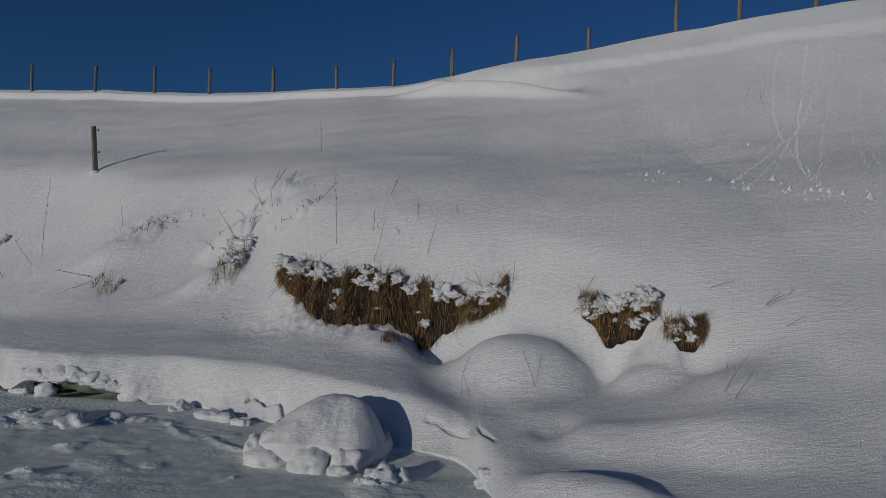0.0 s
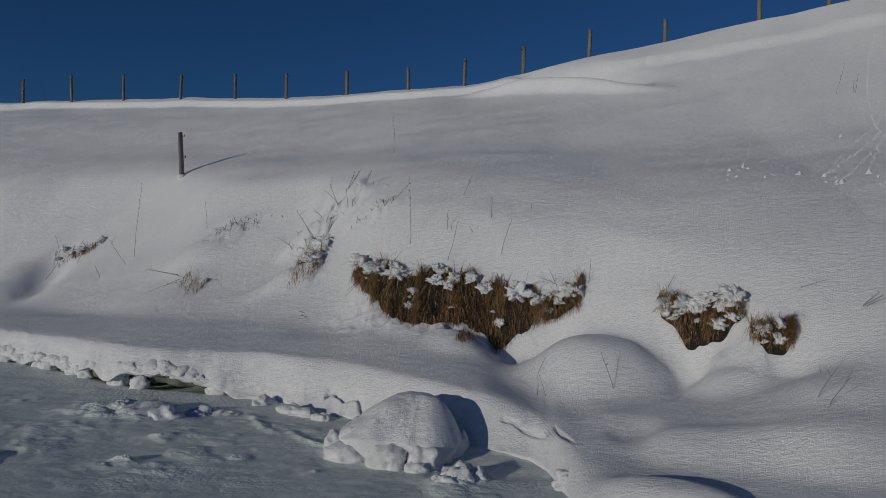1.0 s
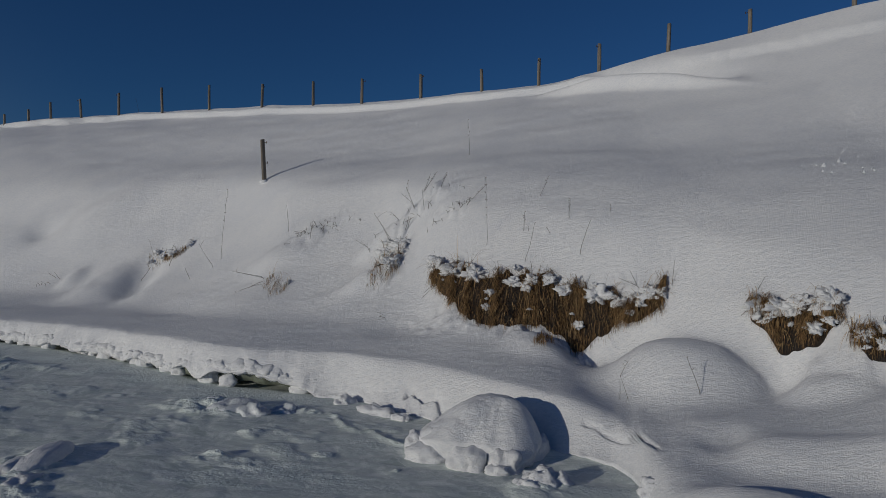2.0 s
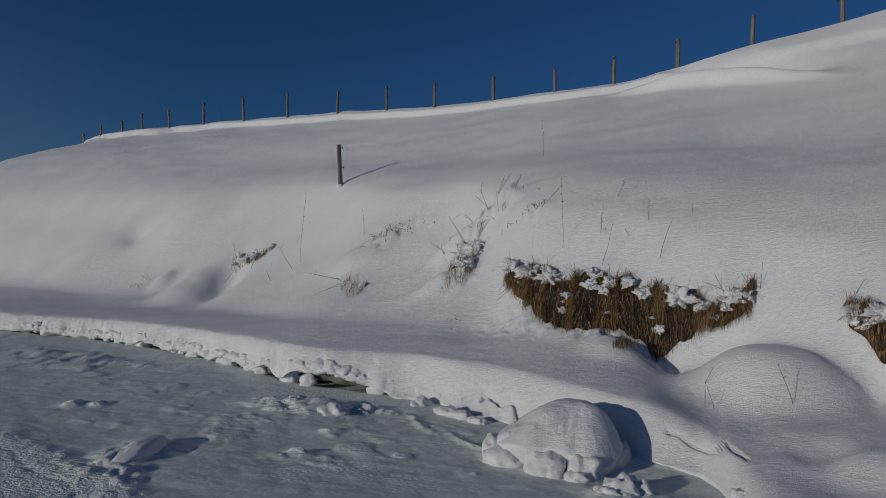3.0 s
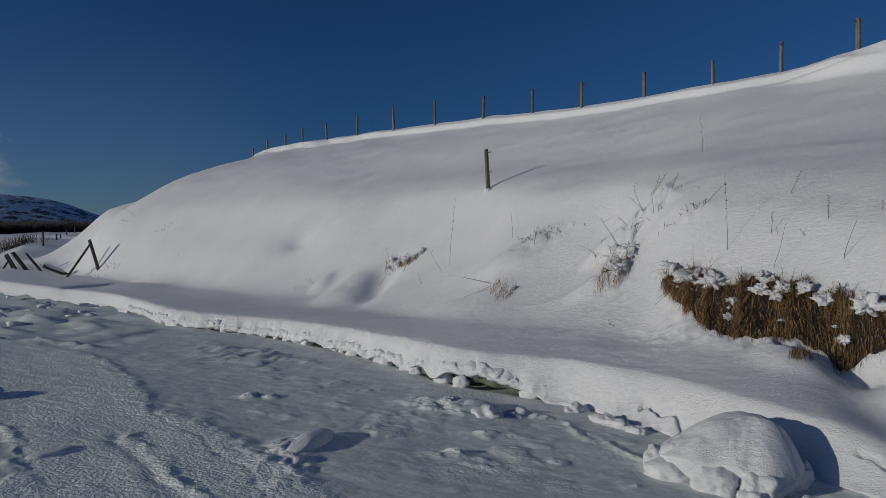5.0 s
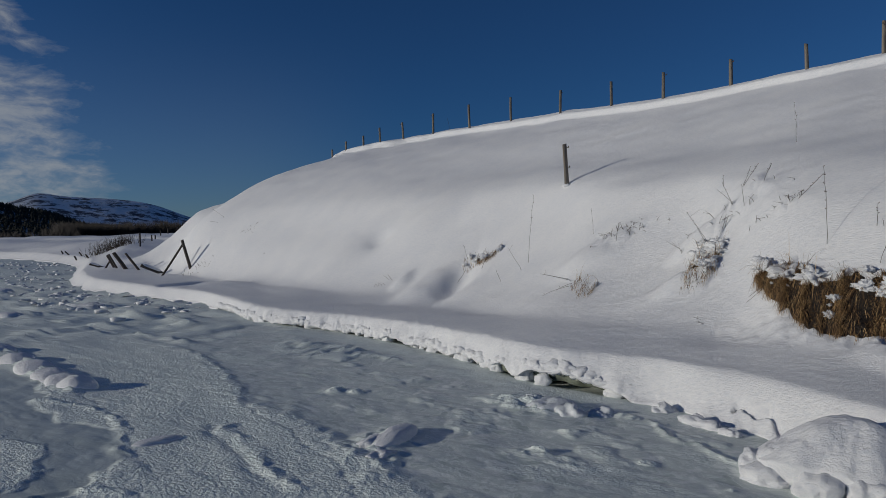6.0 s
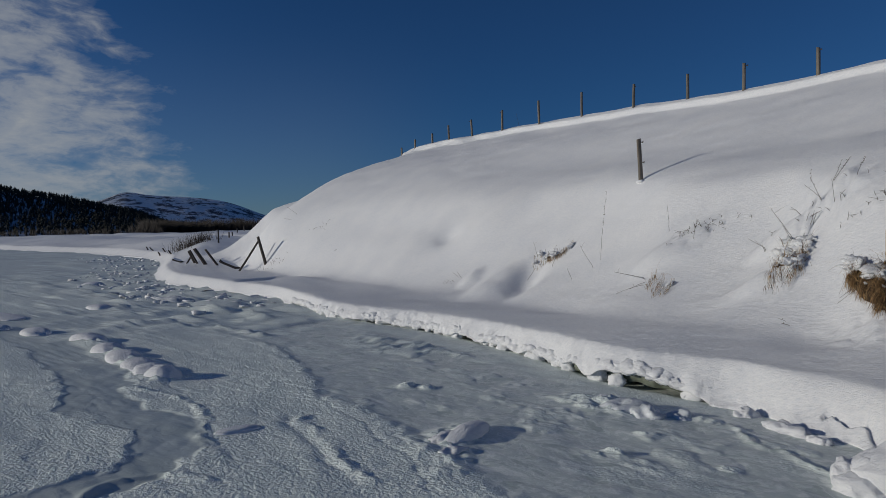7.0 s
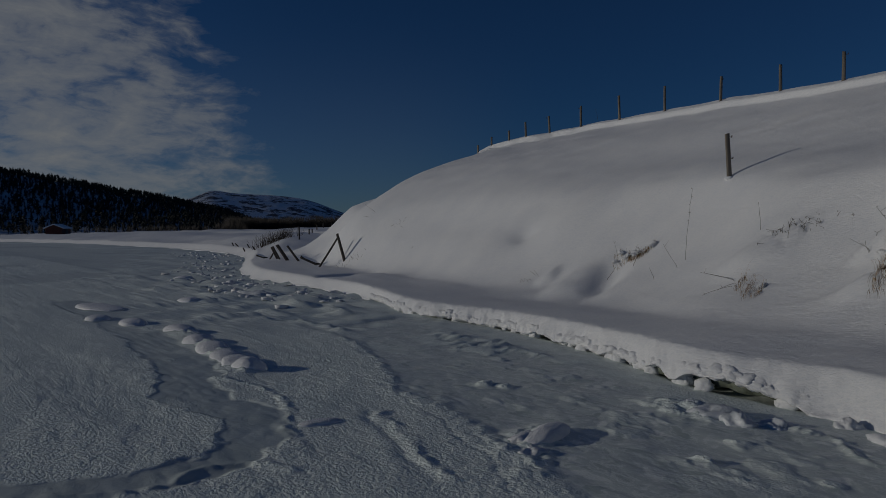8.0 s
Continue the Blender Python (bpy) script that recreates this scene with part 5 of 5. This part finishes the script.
def barn(az, r, long_, wide, high, roof, turn, label, wall_mat, seed):
    x, y = -r * math.sin(radians(az)), r * math.cos(radians(az))
    root = tagged(new("barn"), label, "barn")
    root.matrix_world = pose(x, y, 1.9, 0, 0, turn)
    bm = bmesh.new()
    a, b = long_ / 2, wide / 2
    base = [bm.verts.new(p) for p in ((-a, -b, -1), (a, -b, -1), (a, b, -1), (-a, b, -1))]
    eave = [bm.verts.new(p) for p in ((-a, -b, high), (a, -b, high), (a, b, high), (-a, b, high))]
    peak = [bm.verts.new(p) for p in ((-a, 0, high + roof), (a, 0, high + roof))]
    for f in ((base[0], base[1], eave[1], eave[0]), (base[2], base[3], eave[3], eave[2]), (base[1], base[2], eave[2], peak[1], eave[1]), (base[3], base[0], eave[0], peak[0], eave[3])):
        bm.faces.new(f)
    part("wall", bm, wall_mat, root, smooth=False)
    bm = bmesh.new()
    for side in (-1, 1):
        rows = []
        for lift in (0.0, 0.35):
            rows += [bm.verts.new(p) for p in ((-a - 0.5, side * (b + 0.6), high - 0.25 + lift), (a + 0.5, side * (b + 0.6), high - 0.25 + lift), (a + 0.5, 0, high + roof + 0.05 + lift), (-a - 0.5, 0, high + roof + 0.05 + lift))]
        for f in ((0, 1, 2, 3), (4, 7, 6, 5), (0, 4, 5, 1), (1, 5, 6, 2), (2, 6, 7, 3), (3, 7, 4, 0)):
            bm.faces.new([rows[i] for i in f])
    part("roof", bm, SNOW, root, "roof under thick snow", smooth=False)
    bm = bmesh.new()
    bmesh.ops.create_cube(bm, size=1, matrix=Matrix.Translation((0.1 * a, -b - 0.03, high * 0.42)) @ Matrix.Diagonal((2.4, 0.12, high * 0.85, 1)))
    part("door", bm, DARK_WOOD, root, smooth=False)


RED = rough_material("red_boards", (0.07, 0.02, 0.015), (0.13, 0.035, 0.025), 0.3, stretch=(4, 4, 0.3))
barn(79.6, 300, 8.5, 6, 2.6, 1.2, 150, "low dark red barn with a snowy roof", RED, 1)
barn(65.5, 395, 6.5, 4.5, 0.9, 1.7, 60, "small barn with a steep snow-covered roof", DARK_WOOD, 2)


# ---- clouds ----
def cloud_skin():
    """Thin fibrous cloud; the attributes across and up are its bearings in degrees."""
    m, n, l, p = material("thin_cloud")
    across, up, cover = n.new("ShaderNodeAttribute"), n.new("ShaderNodeAttribute"), n.new("ShaderNodeAttribute")
    across.attribute_name, up.attribute_name, cover.attribute_name = "across", "up", "cover"
    place = n.new("ShaderNodeCombineXYZ")
    l.new(across.outputs["Fac"], place.inputs["X"])
    l.new(up.outputs["Fac"], place.inputs["Y"])
    turned = n.new("ShaderNodeMapping")
    turned.inputs["Rotation"].default_value[2] = radians(-14)
    turned.inputs["Scale"].default_value = (0.42, 1.0, 1.0)
    l.new(place.outputs[0], turned.inputs["Vector"])
    warp = n.new("ShaderNodeTexNoise")
    warp.inputs["Scale"].default_value, warp.inputs["Detail"].default_value = 0.28, 5
    l.new(turned.outputs[0], warp.inputs["Vector"])
    add = n.new("ShaderNodeVectorMath")
    add.operation = "MULTIPLY_ADD"
    add.inputs[1].default_value = (2.2, 2.2, 0)
    l.new(warp.outputs["Color"], add.inputs[0])
    l.new(turned.outputs[0], add.inputs[2])
    body = noise_node(n, l, add.outputs[0], 1.9, 9, 0.62)
    both = n.new("ShaderNodeMath")
    both.operation = "MULTIPLY_ADD"
    both.inputs[1].default_value = 0.85
    l.new(body, both.inputs[0])
    l.new(cover.outputs["Fac"], both.inputs[2])
    veil = ramp(n, l, both.outputs[0], [(0.57, (0, 0, 0)), (0.67, (0.2, 0.2, 0.2)), (0.77, (0.6, 0.6, 0.6)), (0.95, (0.97, 0.97, 0.97))])
    clear, glow, mix = n.new("ShaderNodeBsdfTransparent"), n.new("ShaderNodeEmission"), n.new("ShaderNodeMixShader")
    glow.inputs["Color"].default_value, glow.inputs["Strength"].default_value = (0.9, 0.95, 1.0, 1), 0.74
    half = n.new("ShaderNodeMath")
    half.operation = "MULTIPLY"
    half.inputs[1].default_value = 0.9
    l.new(veil, half.inputs[0])
    haze, dim = n.new("ShaderNodeAttribute"), n.new("ShaderNodeMath")
    haze.attribute_name, dim.operation = "haze", "ADD"
    l.new(half.outputs[0], dim.inputs[0])
    l.new(haze.outputs["Fac"], dim.inputs[1])
    l.new(dim.outputs[0], mix.inputs[0])
    l.new(clear.outputs[0], mix.inputs[1])
    l.new(glow.outputs[0], mix.inputs[2])
    l.new(mix.outputs[0], n["Material Output"].inputs["Surface"])
    return m


bearing, el = np.meshgrid(np.linspace(38, 118, 320), np.linspace(0, 34, 150), indexing="ij")
edge_az = np.interp(el, [0, 3.4, 6.4, 9, 13, 17.5, 25], [61.5, 62.5, 64, 63.5, 67.3, 69.8, 72])
inside = bearing - edge_az + 1.6 * fractal(bearing * 0.5, el, 3.0, 3, 171)
cover = 0.5 * step(-2.0, 3.0, inside) + 0.25 * step(2, 12, inside) - 0.12 * step(16, 26, el) - 0.3 * step(-3, -9, inside)
reach_ = 4600
tagged(sheet("backdrop_cloud", -reach_ * np.sin(np.radians(bearing)), reach_ * np.cos(np.radians(bearing)), reach_ * np.tan(np.radians(el)), cloud_skin(), cover=0.5 * cover * (1 - step(100, 116, bearing)), across=bearing, up=el, haze=0.09 * step(19, 1, el) * step(38.5, 56, bearing) * step(117, 105, bearing)), "thin streaky white cloud bank over the valley", "cloud", kind="structure")


# ---- trails of rolling snowballs on the hillside ----
rng = np.random.default_rng(77)
tv, tf = [], []


def pebble(x, y, r, flat):
    """A small mark with a low peak, steep on the far side."""
    k = len(tv)
    for a in (0, 1.05, 2.1, 3.14, 4.2, 5.2):
        tv.append((x + r * rng.uniform(0.7, 1.3) * math.cos(a), y + r * rng.uniform(0.7, 1.3) * math.sin(a), -0.003))
    tv.append((x + 0.45 * r, y + 0.6 * r, flat * r))
    tf.extend([(k + j, k + (j + 1) % 6, k + 6) for j in range(6)])


def trail(points, fine):
    """A broken line of small marks along a bent path."""
    at = [0.0]
    for p, q in zip(points, points[1:]):
        at.append(at[-1] + math.dist(p, q))
    run = np.arange(0, at[-1], 0.045)
    px = curve(list(zip(at, [p[0] for p in points])), run)
    py = curve(list(zip(at, [p[1] for p in points])), run)
    for x, y in zip(px, py):
        if rng.random() < 0.82:
            pebble(x + rng.normal(0, 0.01), y + rng.normal(0, 0.01), 0.7 * fine * rng.uniform(0.7, 1.3), 0.8)


for fine, points in ((0.02, [(5.74, 11.57), (5.21, 10.69), (4.81, 9.83), (4.56, 9.06), (4.05, 7.11)]), (0.024, [(6.05, 11.29), (5.23, 9.88), (4.57, 8.67), (4.09, 7.46), (4.05, 7.09)]), (0.02, [(6.24, 11.08), (5.34, 9.80), (4.48, 8.75), (3.39, 7.40)]), (0.02, [(4.84, 9.20), (4.41, 8.80), (3.30, 7.62)]), (0.014, [(4.58, 9.76), (3.86, 9.18), (2.87, 8.41)]), (0.012, [(3.92, 10.87), (3.39, 10.01), (2.65, 8.25)]), (0.016, [(5.96, 10.31), (5.14, 9.09), (4.17, 7.40)])):
    trail(points, fine)
for fine, points in ((0.014, [(6.02, 10.25), (5.35, 9.18), (4.37, 7.69)]), (0.013, [(6.20, 10.37), (5.51, 9.09), (4.80, 7.52)]), (0.013, [(6.35, 10.36), (5.86, 9.46), (4.79, 7.27)]), (0.016, [(4.05, 7.05), (4.18, 6.63), (4.17, 6.29)]), (0.014, [(4.63, 9.01), (3.80, 7.70)]), (0.014, [(5.74, 10.49), (4.94, 9.52), (4.09, 8.68), (3.33, 7.66)]), (0.014, [(5.81, 11.24), (5.22, 10.26), (4.80, 9.59)]), (0.012, [(6.82, 10.75), (6.10, 9.66), (5.29, 8.20)])):
    trail(points, fine)
for x, y in [(2.64, 8.20), (3.30, 7.62), (3.37, 7.37), (3.72, 7.55), (4.08, 7.05), (4.39, 8.32), (4.02, 7.11), (3.75, 7.23), (3.94, 7.15), (4.18, 6.97), (4.37, 6.83), (3.08, 7.71), (2.44, 8.06), (4.10, 9.03)]:
    pebble(x, y, rng.uniform(0.022, 0.036), 1.3)
for i in range(60):
    at = rng.random()
    pebble(2.21 + 2.25 * at, 8.07 - 1.27 * at + rng.normal(0, 0.13), rng.uniform(0.005, 0.018), 1.2)
for i in range(60):
    pebble(rng.uniform(-16, -12), rng.uniform(11.5, 17), rng.uniform(0.008, 0.022), 1.0)
marks = np.array(tv)
marks[:, 2] += ground(marks[:, 0], marks[:, 1][:, None])[:, 0]
tagged(soup("snowball_trails", [tuple(p) for p in marks], tf, SNOW, smooth=False), "trails of small rolled snowballs across the slope", "snow", kind="stuff")
